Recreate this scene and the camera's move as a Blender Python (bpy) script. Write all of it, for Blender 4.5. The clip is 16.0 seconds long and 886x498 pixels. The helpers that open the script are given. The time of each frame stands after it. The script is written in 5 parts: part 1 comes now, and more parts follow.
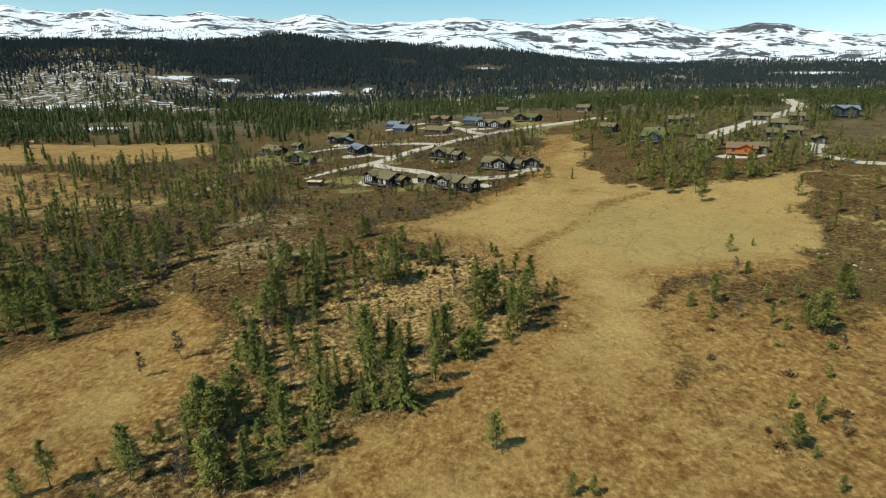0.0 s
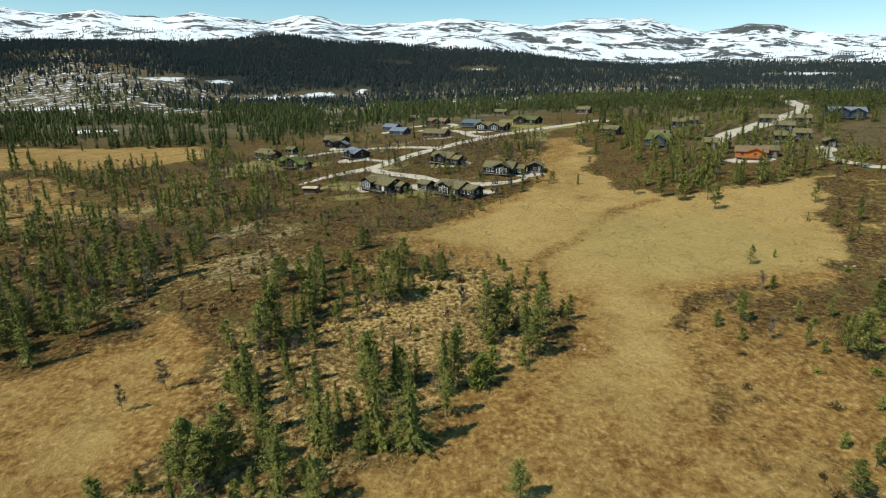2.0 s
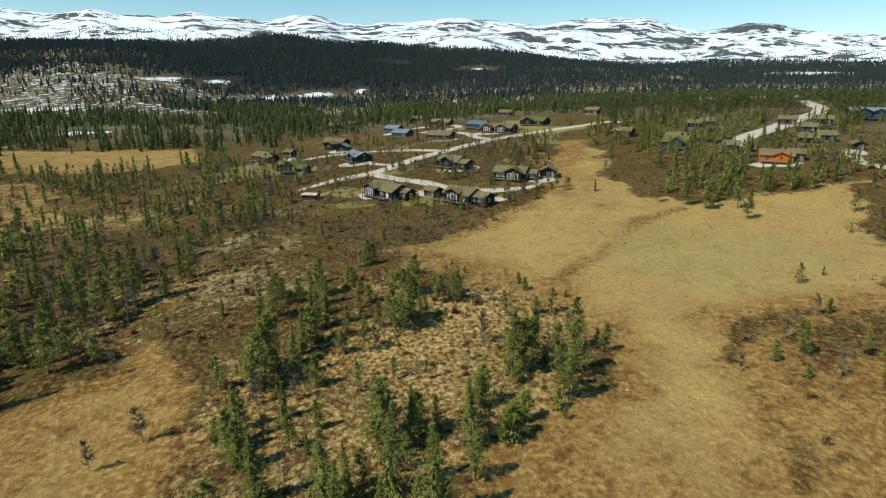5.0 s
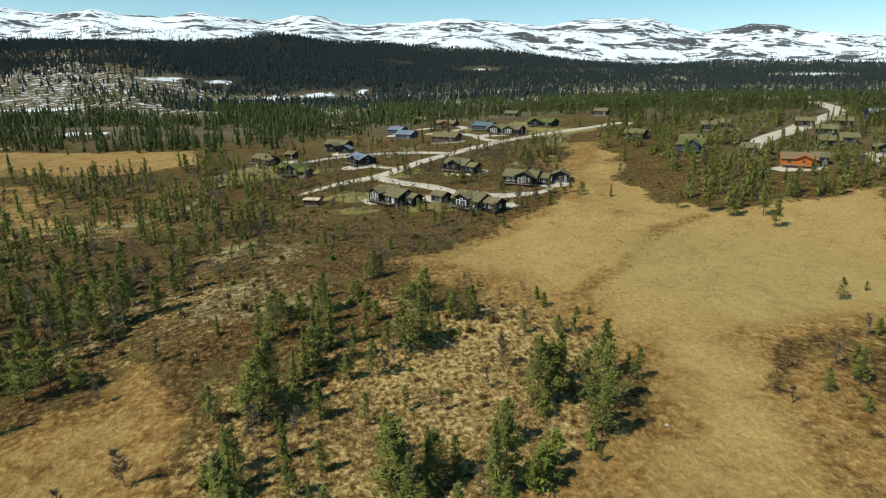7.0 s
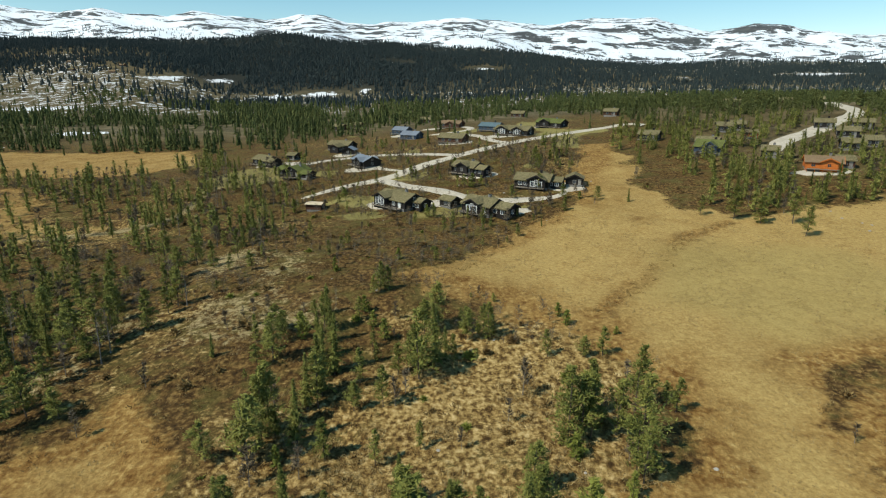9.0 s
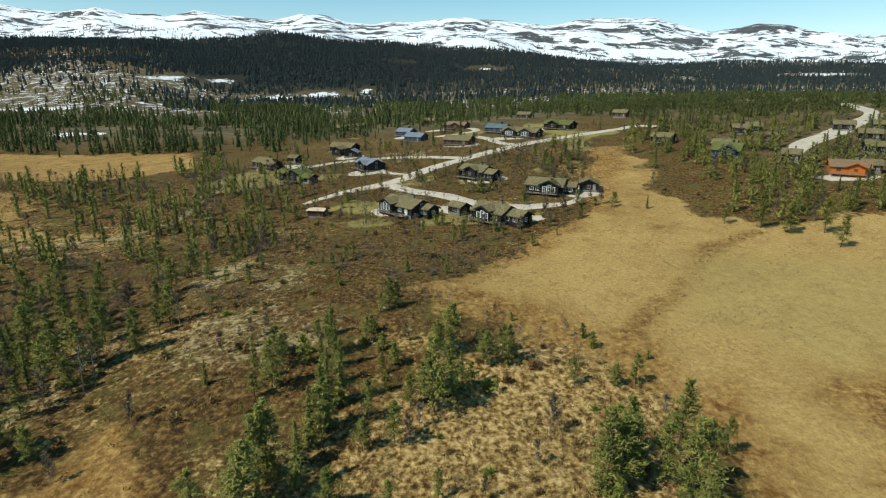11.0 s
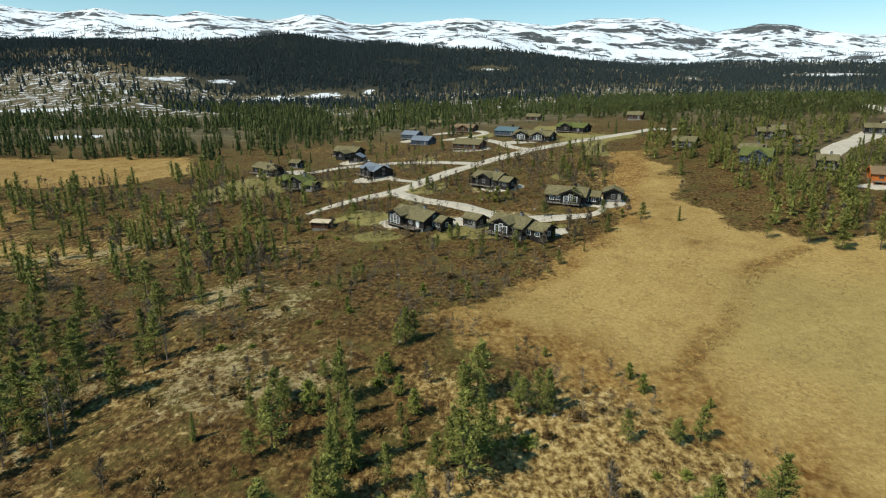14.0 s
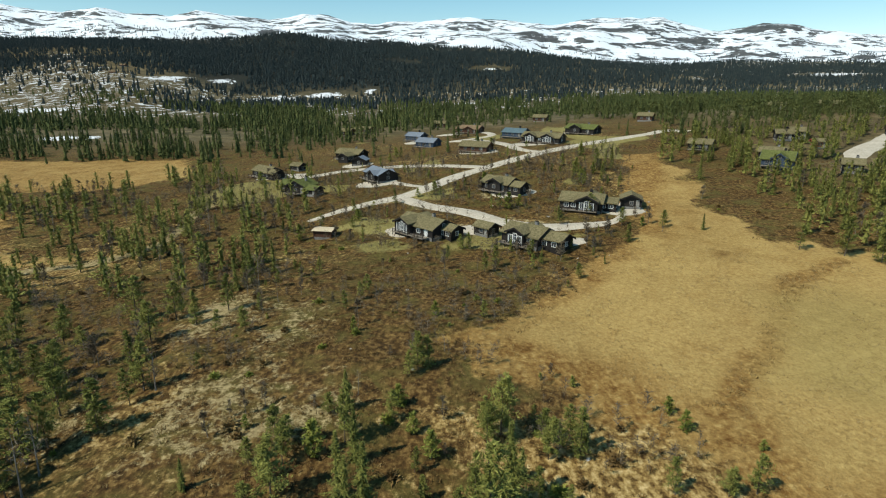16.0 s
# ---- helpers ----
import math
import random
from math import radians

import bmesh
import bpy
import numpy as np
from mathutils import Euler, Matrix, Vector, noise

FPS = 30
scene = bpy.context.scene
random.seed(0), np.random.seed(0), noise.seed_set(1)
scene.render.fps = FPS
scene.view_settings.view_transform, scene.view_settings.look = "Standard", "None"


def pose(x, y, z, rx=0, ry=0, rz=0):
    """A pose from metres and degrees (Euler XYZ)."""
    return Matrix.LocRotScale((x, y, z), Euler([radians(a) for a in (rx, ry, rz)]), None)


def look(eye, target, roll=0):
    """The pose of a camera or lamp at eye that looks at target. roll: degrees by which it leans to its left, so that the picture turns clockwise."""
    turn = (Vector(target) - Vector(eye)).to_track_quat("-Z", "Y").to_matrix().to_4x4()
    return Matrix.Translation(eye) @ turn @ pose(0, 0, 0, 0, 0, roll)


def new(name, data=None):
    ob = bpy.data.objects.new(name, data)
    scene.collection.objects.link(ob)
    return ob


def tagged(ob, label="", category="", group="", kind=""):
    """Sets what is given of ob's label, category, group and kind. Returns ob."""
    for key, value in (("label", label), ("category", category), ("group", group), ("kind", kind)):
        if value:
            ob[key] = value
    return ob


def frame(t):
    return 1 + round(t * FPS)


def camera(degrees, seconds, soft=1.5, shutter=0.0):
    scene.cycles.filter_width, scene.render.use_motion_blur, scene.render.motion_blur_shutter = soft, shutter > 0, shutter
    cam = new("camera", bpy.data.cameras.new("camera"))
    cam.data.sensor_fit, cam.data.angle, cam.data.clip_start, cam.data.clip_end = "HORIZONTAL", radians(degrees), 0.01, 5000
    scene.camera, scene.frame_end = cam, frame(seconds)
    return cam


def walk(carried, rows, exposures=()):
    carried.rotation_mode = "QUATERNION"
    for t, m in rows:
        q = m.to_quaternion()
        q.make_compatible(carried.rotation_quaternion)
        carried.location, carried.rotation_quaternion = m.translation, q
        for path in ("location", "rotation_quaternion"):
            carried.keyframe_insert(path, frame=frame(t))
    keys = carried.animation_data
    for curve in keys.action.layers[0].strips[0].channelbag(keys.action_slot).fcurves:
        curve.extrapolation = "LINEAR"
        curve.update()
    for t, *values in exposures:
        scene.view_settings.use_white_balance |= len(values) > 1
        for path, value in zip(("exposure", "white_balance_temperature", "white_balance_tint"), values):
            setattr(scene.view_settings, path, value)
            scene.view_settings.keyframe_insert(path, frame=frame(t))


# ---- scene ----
cam = camera(76.19, 16.0, soft=1.15)
PATH = [
    (0.0, pose(0.00, 0.00, 42.98, 73.48, 0, 0.40) @ pose(0, 0, 0, 0, 0, -0.04)),
    (0.5, pose(-0.67, 2.21, 43.15, 73.49, 0, 0.21) @ pose(0, 0, 0, 0, 0, -0.06)),
    (1.0, pose(-1.32, 4.45, 43.29, 73.54, 0, -0.00) @ pose(0, 0, 0, 0, 0, -0.07)),
    (1.5, pose(-1.95, 6.72, 43.39, 73.57, 0, -0.14) @ pose(0, 0, 0, 0, 0, -0.09)),
    (2.0, pose(-2.57, 9.00, 43.45, 73.57, 0, -0.18) @ pose(0, 0, 0, 0, 0, -0.10)),
    (2.5, pose(-3.17, 11.30, 43.49, 73.57, 0, -0.23) @ pose(0, 0, 0, 0, 0, -0.12)),
    (3.0, pose(-3.77, 13.62, 43.51, 73.55, 0, -0.27) @ pose(0, 0, 0, 0, 0, -0.12)),
    (3.5, pose(-4.35, 15.95, 43.51, 73.54, 0, -0.30) @ pose(0, 0, 0, 0, 0, -0.12)),
    (4.0, pose(-4.93, 18.29, 43.50, 73.54, 0, -0.35) @ pose(0, 0, 0, 0, 0, -0.13)),
    (6.5, pose(-7.81, 30.05, 43.33, 73.59, 0, -0.31) @ pose(0, 0, 0, 0, 0, -0.13)),
    (7.0, pose(-8.39, 32.41, 43.29, 73.60, 0, -0.21) @ pose(0, 0, 0, 0, 0, -0.09)),
    (7.5, pose(-8.97, 34.76, 43.26, 73.59, 0, -0.15) @ pose(0, 0, 0, 0, 0, -0.06)),
    (8.0, pose(-9.56, 37.11, 43.24, 73.57, 0, -0.08) @ pose(0, 0, 0, 0, 0, -0.03)),
    (8.5, pose(-10.15, 39.46, 43.23, 73.56, 0, -0.06) @ pose(0, 0, 0, 0, 0, 0.00)),
    (9.0, pose(-10.75, 41.80, 43.23, 73.55, 0, -0.05) @ pose(0, 0, 0, 0, 0, 0.04)),
    (11.5, pose(-13.82, 53.47, 43.36, 73.57, 0, 0.05) @ pose(0, 0, 0, 0, 0, 0.09)),
    (12.0, pose(-14.44, 55.79, 43.41, 73.58, 0, 0.07) @ pose(0, 0, 0, 0, 0, 0.09)),
    (12.5, pose(-15.07, 58.11, 43.48, 73.59, 0, 0.10) @ pose(0, 0, 0, 0, 0, 0.08)),
    (13.0, pose(-15.70, 60.43, 43.55, 73.60, 0, 0.12) @ pose(0, 0, 0, 0, 0, 0.07)),
    (13.5, pose(-16.34, 62.76, 43.62, 73.60, 0, 0.16) @ pose(0, 0, 0, 0, 0, 0.05)),
    (14.0, pose(-16.97, 65.08, 43.70, 73.60, 0, 0.19) @ pose(0, 0, 0, 0, 0, 0.04)),
    (14.5, pose(-17.60, 67.41, 43.78, 73.59, 0, 0.22) @ pose(0, 0, 0, 0, 0, 0.05)),
    (15.0, pose(-18.22, 69.75, 43.86, 73.59, 0, 0.22) @ pose(0, 0, 0, 0, 0, 0.06)),
    (15.5, pose(-18.84, 72.09, 43.94, 73.58, 0, 0.26) @ pose(0, 0, 0, 0, 0, 0.06)),
    (16.0, pose(-19.45, 74.44, 44.00, 73.56, 0, 0.27) @ pose(0, 0, 0, 0, 0, 0.05)),
]
walk(cam, PATH)

# world, sun and exposure
SUN_EL, SUN_AZ = 50.0, 240.0          # height of the sun and its compass bearing, y ahead being north
world = bpy.data.worlds.new("world")
scene.world = world
world.use_nodes = True
_n = world.node_tree.nodes
_sky = _n.new("ShaderNodeTexSky")
_sky.sky_type, _sky.sun_disc = "NISHITA", False
_sky.sun_elevation, _sky.sun_rotation = radians(SUN_EL), radians(SUN_AZ)
_sky.altitude, _sky.air_density, _sky.dust_density, _sky.ozone_density = 900, 1.0, 0.2, 1.6
_n["Background"].inputs[1].default_value = 0.128
_hue = _n.new("ShaderNodeHueSaturation")
_hue.inputs["Hue"].default_value, _hue.inputs["Saturation"].default_value = 0.472, 1.18
world.node_tree.links.new(_sky.outputs[0], _hue.inputs["Color"])
world.node_tree.links.new(_hue.outputs[0], _n["Background"].inputs[0])
sun = new("sun", bpy.data.lights.new("sun", "SUN"))
sun.data.energy, sun.data.angle, sun.data.color = 4.5, radians(0.6), (1.0, 0.955, 0.81)
_a, _e = radians(SUN_AZ), radians(SUN_EL)
SUN_DIR = Vector((math.sin(_a) * math.cos(_e), math.cos(_a) * math.cos(_e), math.sin(_e)))
sun.matrix_world = look(SUN_DIR * 500, (0, 0, 0))
scene.view_settings.exposure = 0.0

RNG = np.random.default_rng(7)

# ---------------------------------------------------------------- materials


def mat(name, rough=0.9, spec=0.25):
    m = bpy.data.materials.new(name)
    m.use_nodes = True
    b = m.node_tree.nodes["Principled BSDF"]
    b.inputs["Roughness"].default_value = rough
    b.inputs["Specular IOR Level"].default_value = spec
    return m, m.node_tree, b


def noise_node(nt, scale, detail=4.0, rough=0.55, vec=None, distort=0.0):
    n = nt.nodes.new("ShaderNodeTexNoise")
    n.inputs["Scale"].default_value, n.inputs["Detail"].default_value = scale, detail
    n.inputs["Roughness"].default_value, n.inputs["Distortion"].default_value = rough, distort
    if vec is not None:
        nt.links.new(vec, n.inputs["Vector"])
    return n.outputs["Fac"]


def ramp(nt, fac, stops):
    r = nt.nodes.new("ShaderNodeValToRGB")
    while len(r.color_ramp.elements) < len(stops):
        r.color_ramp.elements.new(0.5)
    for e, (p, c) in zip(r.color_ramp.elements, stops):
        e.position = p
        e.color = (*c, 1) if len(c) == 3 else c
    nt.links.new(fac, r.inputs["Fac"])
    return r.outputs["Color"]


def grey(p, q):
    return [(p, (0, 0, 0)), (q, (1, 1, 1))]


def mix(nt, fac, a, b, blend="MIX"):
    n = nt.nodes.new("ShaderNodeMix")
    n.data_type, n.blend_type = "RGBA", blend
    if isinstance(fac, float):
        n.inputs[0].default_value = fac
    else:
        nt.links.new(fac, n.inputs[0])
    for k, v in ((6, a), (7, b)):
        if isinstance(v, tuple):
            n.inputs[k].default_value = (*v, 1)
        else:
            nt.links.new(v, n.inputs[k])
    return n.outputs[2]


def calc(nt, op, a, b):
    n = nt.nodes.new("ShaderNodeMath")
    n.operation = op
    for k, v in enumerate((a, b)):
        if isinstance(v, (int, float)):
            n.inputs[k].default_value = v
        else:
            nt.links.new(v, n.inputs[k])
    return n.outputs[0]


def attr(nt, name):
    n = nt.nodes.new("ShaderNodeAttribute")
    n.attribute_name = name
    return n.outputs["Fac"]


def position(nt, sx=1.0, sy=1.0, sz=1.0):
    g = nt.nodes.new("ShaderNodeNewGeometry")
    m = nt.nodes.new("ShaderNodeMapping")
    m.inputs["Scale"].default_value = (sx, sy, sz)
    nt.links.new(g.outputs["Position"], m.inputs["Vector"])
    return m.outputs["Vector"]


def bump(nt, b, height, strength, dist):
    n = nt.nodes.new("ShaderNodeBump")
    n.inputs["Strength"].default_value, n.inputs["Distance"].default_value = strength, dist
    nt.links.new(height, n.inputs["Height"])
    nt.links.new(n.outputs["Normal"], b.inputs["Normal"])


def ground_material():
    m, nt, b = mat("ground", 0.95, 0.1)
    p = position(nt)
    grain = noise_node(nt, 2.4, 6, 0.7, position(nt, 1.0, 0.8, 1.0))
    fine = noise_node(nt, 1.1, 7, 0.75, p)
    clod = noise_node(nt, 1.15, 5, 0.62, position(nt, 1.0, 0.82, 1.0))
    tuft = noise_node(nt, 0.42, 6, 0.7, p, 0.5)
    mid = noise_node(nt, 0.16, 5, 0.65, p, 0.6)
    wide = noise_node(nt, 0.035, 4, 0.6, p, 0.8)
    # heath: dark dwarf shrubs, olive moss and straw in between
    shrub = ramp(nt, clod, [(0.34, (0.032, 0.019, 0.008)), (0.50, (0.098, 0.056, 0.019)), (0.66, (0.25, 0.160, 0.056))])
    moss = ramp(nt, fine, [(0.3, (0.046, 0.038, 0.012)), (0.7, (0.175, 0.145, 0.042))])
    straw = ramp(nt, clod, [(0.36, (0.070, 0.039, 0.013)), (0.46, (0.22, 0.138, 0.046)), (0.55, (0.40, 0.280, 0.106)), (0.68, (0.62, 0.47, 0.225))])
    heath = mix(nt, ramp(nt, mid, grey(0.46, 0.64)), shrub, moss)
    dry = calc(nt, "ADD", calc(nt, "MULTIPLY", attr(nt, "dry"), 0.36), calc(nt, "ADD", calc(nt, "MULTIPLY", tuft, 0.45), calc(nt, "ADD", calc(nt, "MULTIPLY", fine, 0.4), calc(nt, "MULTIPLY", mid, 0.15))))
    heath = mix(nt, ramp(nt, dry, grey(0.615, 0.70)), heath, straw)
    lichen = ramp(nt, fine, [(0.3, (0.17, 0.125, 0.052)), (0.7, (0.48, 0.39, 0.205))])
    pale_f = calc(nt, "ADD", calc(nt, "MULTIPLY", attr(nt, "pale"), 0.5), calc(nt, "ADD", calc(nt, "SUBTRACT", tuft, 0.5), calc(nt, "MULTIPLY", calc(nt, "SUBTRACT", fine, 0.5), 0.9)))
    heath = mix(nt, ramp(nt, pale_f, grey(0.30, 0.46)), heath, lichen)
    # bog: sedge straw, tinted rust and olive
    bog = ramp(nt, fine, [(0.22, (0.25, 0.157, 0.052)), (0.52, (0.42, 0.288, 0.102)), (0.8, (0.57, 0.42, 0.162))])
    rust = ramp(nt, clod, [(0.32, (0.170, 0.086, 0.025)), (0.48, (0.275, 0.160, 0.049)), (0.58, (0.355, 0.224, 0.074)), (0.70, (0.48, 0.335, 0.125))])
    olive = ramp(nt, noise_node(nt, 0.6, 6, 0.7, p), [(0.3, (0.30, 0.216, 0.074)), (0.7, (0.43, 0.318, 0.115))])
    dark_spot = ramp(nt, noise_node(nt, 0.33, 6, 0.7, p, 0.3), [(0.36, (0.55, 0.46, 0.38)), (0.50, (1, 1, 1))])
    rust = mix(nt, 0.9, rust, dark_spot, "MULTIPLY")
    rf = calc(nt, "ADD", noise_node(nt, 0.10, 8, 0.72, p, 0.2), calc(nt, "MULTIPLY", attr(nt, "margin"), 0.36))
    bog = mix(nt, ramp(nt, rf, grey(0.50, 0.80)), bog, rust)
    bog = mix(nt, ramp(nt, attr(nt, "wet"), grey(0.3, 2.6)), bog, olive)
    edge = calc(nt, "ADD", attr(nt, "bog"), calc(nt, "ADD", calc(nt, "MULTIPLY", calc(nt, "SUBTRACT", mid, 0.5), 1.3), calc(nt, "MULTIPLY", calc(nt, "SUBTRACT", tuft, 0.5), 1.1)))
    col = mix(nt, ramp(nt, edge, grey(0.36, 0.64)), heath, bog)
    lawn = ramp(nt, fine, [(0.3, (0.14, 0.120, 0.036)), (0.7, (0.36, 0.31, 0.115))])
    le = calc(nt, "ADD", attr(nt, "lawn"), calc(nt, "MULTIPLY", calc(nt, "SUBTRACT", tuft, 0.5), 1.2))
    col = mix(nt, ramp(nt, le, grey(0.35, 0.65)), col, lawn)
    col = mix(nt, 1.0, col, ramp(nt, grain, [(0.30, (0.74, 0.71, 0.68)), (0.50, (0.97, 0.96, 0.95)), (0.70, (1.12, 1.12, 1.12))]), "MULTIPLY")
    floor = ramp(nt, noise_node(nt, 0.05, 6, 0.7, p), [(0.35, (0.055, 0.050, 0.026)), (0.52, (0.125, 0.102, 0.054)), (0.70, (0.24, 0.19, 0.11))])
    # floor goes near black where dense is set, filling in between spaced trees
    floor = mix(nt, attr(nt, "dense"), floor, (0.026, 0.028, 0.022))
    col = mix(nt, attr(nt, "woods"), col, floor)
    patch = noise_node(nt, 0.085, 7, 0.74, position(nt, 1.0, 0.5, 1), 0.2)
    snow_f = calc(nt, "ADD", attr(nt, "snow"), calc(nt, "SUBTRACT", patch, 0.5))
    col = mix(nt, ramp(nt, snow_f, grey(0.57, 0.6)), col, (0.74, 0.76, 0.78))
    col = mix(nt, 0.5, col, ramp(nt, wide, [(0.3, (0.66, 0.64, 0.62)), (0.7, (1, 1, 1))]), "MULTIPLY")
    nt.links.new(col, b.inputs["Base Color"])
    bump(nt, b, calc(nt, "ADD", calc(nt, "MULTIPLY", clod, 1.2), grain), 0.5, 0.5)
    return m


def island_material(name, stops, rough=0.85, spec=0.2, trans=0.0):
    m, nt, b = mat(name, rough, spec)
    g = nt.nodes.new("ShaderNodeNewGeometry")
    o = nt.nodes.new("ShaderNodeObjectInfo")
    f = calc(nt, "ADD", calc(nt, "MULTIPLY", g.outputs["Random Per Island"], 0.6), calc(nt, "MULTIPLY", o.outputs["Random"], 0.4))
    nt.links.new(ramp(nt, f, stops), b.inputs["Base Color"])
    return m


def surface(name, dark, light, scale, rough=0.85, spec=0.2, stretch=(1, 1, 1), relief=0.3, dist=0.03):
    m, nt, b = mat(name, rough, spec)
    p = position(nt, *stretch)
    f = noise_node(nt, scale, 6, 0.65, p)
    w = noise_node(nt, scale * 0.13, 3, 0.5, p)
    c = ramp(nt, f, [(0.3, dark), (0.7, light)])
    c = mix(nt, 0.5, c, ramp(nt, w, [(0.3, (0.6, 0.6, 0.6)), (0.7, (1, 1, 1))]), "MULTIPLY")
    nt.links.new(c, b.inputs["Base Color"])
    bump(nt, b, f, relief, dist)
    return m


def mountain_material():
    m, nt, b = mat("mountain", 0.8, 0.2)
    p = position(nt, 0.45, 1.0, 1.8)
    n1 = noise_node(nt, 0.0065, 9, 0.7, p, 0.5)
    n2 = noise_node(nt, 0.02, 6, 0.65, position(nt, 0.6, 1, 1.5), 0.4)
    f = calc(nt, "ADD", calc(nt, "ADD", n1, calc(nt, "MULTIPLY", calc(nt, "SUBTRACT", n2, 0.5), 0.8)), attr(nt, "bare"))
    rock = ramp(nt, noise_node(nt, 0.03, 6, 0.6, position(nt)), [(0.3, (0.042, 0.048, 0.052)), (0.7, (0.105, 0.108, 0.105))])
    col = mix(nt, ramp(nt, f, grey(0.55, 0.585)), (0.75, 0.80, 0.85), rock)
    nt.links.new(col, b.inputs["Base Color"])
    return m


GROUND = ground_material()
MOUNTAIN = mountain_material()
GRAVEL = surface("gravel", (0.38, 0.33, 0.255), (0.62, 0.555, 0.45), 1.6, 0.95, 0.15)
TURF = surface("turf", (0.075, 0.064, 0.030), (0.265, 0.225, 0.12), 2.2, 0.95, 0.1, relief=0.8, dist=0.12)
TURF_GREEN = surface("green_turf", (0.06, 0.075, 0.02), (0.17, 0.18, 0.06), 2.2, 0.95, 0.1, relief=0.8, dist=0.12)
SLATE = surface("roof_felt", (0.13, 0.15, 0.18), (0.22, 0.25, 0.29), 3.0, 0.55, 0.4)
SLATE_TEAL = surface("teal_roof", (0.06, 0.095, 0.11), (0.14, 0.20, 0.22), 3.0, 0.5, 0.4)
SHINGLE = surface("brown_roof", (0.15, 0.095, 0.05), (0.27, 0.19, 0.11), 3.0, 0.8, 0.2)
TIMBER = surface("tarred_timber", (0.010, 0.009, 0.009), (0.032, 0.026, 0.022), 2.5, 0.75, 0.3, (0.3, 0.3, 6), 0.4, 0.05)
TIMBER_BROWN = surface("brown_timber", (0.05, 0.022, 0.012), (0.11, 0.05, 0.026), 2.5, 0.75, 0.3, (0.3, 0.3, 6), 0.4, 0.05)
TIMBER_ORANGE = surface("orange_timber", (0.42, 0.11, 0.02), (0.62, 0.19, 0.035), 2.5, 0.6, 0.3, (0.3, 0.3, 6), 0.4, 0.05)
TIMBER_RED = surface("red_timber", (0.22, 0.025, 0.018), (0.36, 0.05, 0.03), 2.5, 0.7, 0.3, (0.3, 0.3, 6), 0.4, 0.05)
TIMBER_BLUE = surface("blue_timber", (0.025, 0.04, 0.065), (0.06, 0.085, 0.125), 2.5, 0.7, 0.3, (0.3, 0.3, 6), 0.4, 0.05)
DECKING = surface("decking", (0.15, 0.12, 0.09), (0.30, 0.26, 0.21), 2.0, 0.85, 0.2)
STONE = surface("foundation_stone", (0.13, 0.125, 0.12), (0.28, 0.27, 0.25), 2.0, 0.9, 0.2)
PALE_ROOF = surface("pale_boards", (0.50, 0.40, 0.26), (0.68, 0.57, 0.40), 2.0, 0.8, 0.2)
TRIM = surface("white_trim", (0.62, 0.62, 0.60), (0.80, 0.80, 0.78), 3.0, 0.6, 0.3)
WEATHERED = surface("weathered_trim", (0.15, 0.14, 0.125), (0.36, 0.34, 0.31), 3.0, 0.7, 0.3)
BOULDER = surface("boulder", (0.22, 0.20, 0.17), (0.46, 0.43, 0.38), 1.2, 0.9, 0.2)
PANE, _nt, _b = mat("window_glass", 0.08, 0.6)
_b.inputs["Base Color"].default_value = (0.05, 0.06, 0.07, 1)
BARK = surface("bark", (0.06, 0.045, 0.03), (0.19, 0.15, 0.11), 6.0, 0.9, 0.1)
BIRCH_BARK = surface("birch_bark", (0.10, 0.085, 0.07), (0.30, 0.27, 0.23), 6.0, 0.8, 0.2)
SPRUCE = island_material("spruce_needles", [(0.1, (0.060, 0.068, 0.014)), (0.5, (0.130, 0.138, 0.030)), (0.9, (0.23, 0.22, 0.055))])
PINE = island_material("pine_needles", [(0.1, (0.075, 0.086, 0.018)), (0.5, (0.158, 0.166, 0.036)), (0.9, (0.27, 0.26, 0.066))])
YOUNG = island_material("young_needles", [(0.1, (0.09, 0.105, 0.015)), (0.5, (0.17, 0.19, 0.035)), (0.9, (0.27, 0.27, 0.06))])
TWIG = island_material("twigs", [(0.1, (0.065, 0.050, 0.032)), (0.5, (0.125, 0.098, 0.066)), (0.9, (0.23, 0.185, 0.125))])
SHRUB = island_material("heather", [(0.1, (0.085, 0.052, 0.018)), (0.5, (0.175, 0.110, 0.040)), (0.9, (0.31, 0.22, 0.085))])
TUSSOCK = island_material("dry_grass", [(0.1, (0.22, 0.15, 0.06)), (0.5, (0.34, 0.25, 0.11)), (0.9, (0.47, 0.37, 0.20))])
# distance haze is put into the colour: bluish needles for the far slopes
HAZED_NEEDLE = island_material("far_spruce", [(0.1, (0.020, 0.032, 0.034)), (0.5, (0.038, 0.052, 0.051)), (0.9, (0.068, 0.082, 0.074))])
PLATEAU_NEEDLE = island_material("plateau_needles", [(0.1, (0.038, 0.050, 0.015)), (0.5, (0.076, 0.090, 0.026)), (0.9, (0.14, 0.148, 0.046))])
MID_NEEDLE = island_material("wood_needles", [(0.1, (0.024, 0.035, 0.010)), (0.5, (0.052, 0.067, 0.019)), (0.9, (0.105, 0.115, 0.034))])

# ---------------------------------------------------------------- lie of the land


def smooth(v, a, b):
    u = np.clip((v - a) / (b - a), 0.0, 1.0)
    return u * u * (3 - 2 * u)


def lattice(i, j, seed):
    n = (i * 374761393 + j * 668265263 + seed * 974634977) & 0xFFFFFFFF
    n = ((n ^ (n >> 13)) * 1274126177) & 0xFFFFFFFF
    return ((n ^ (n >> 16)) & 0xFFFF) / 65535.0


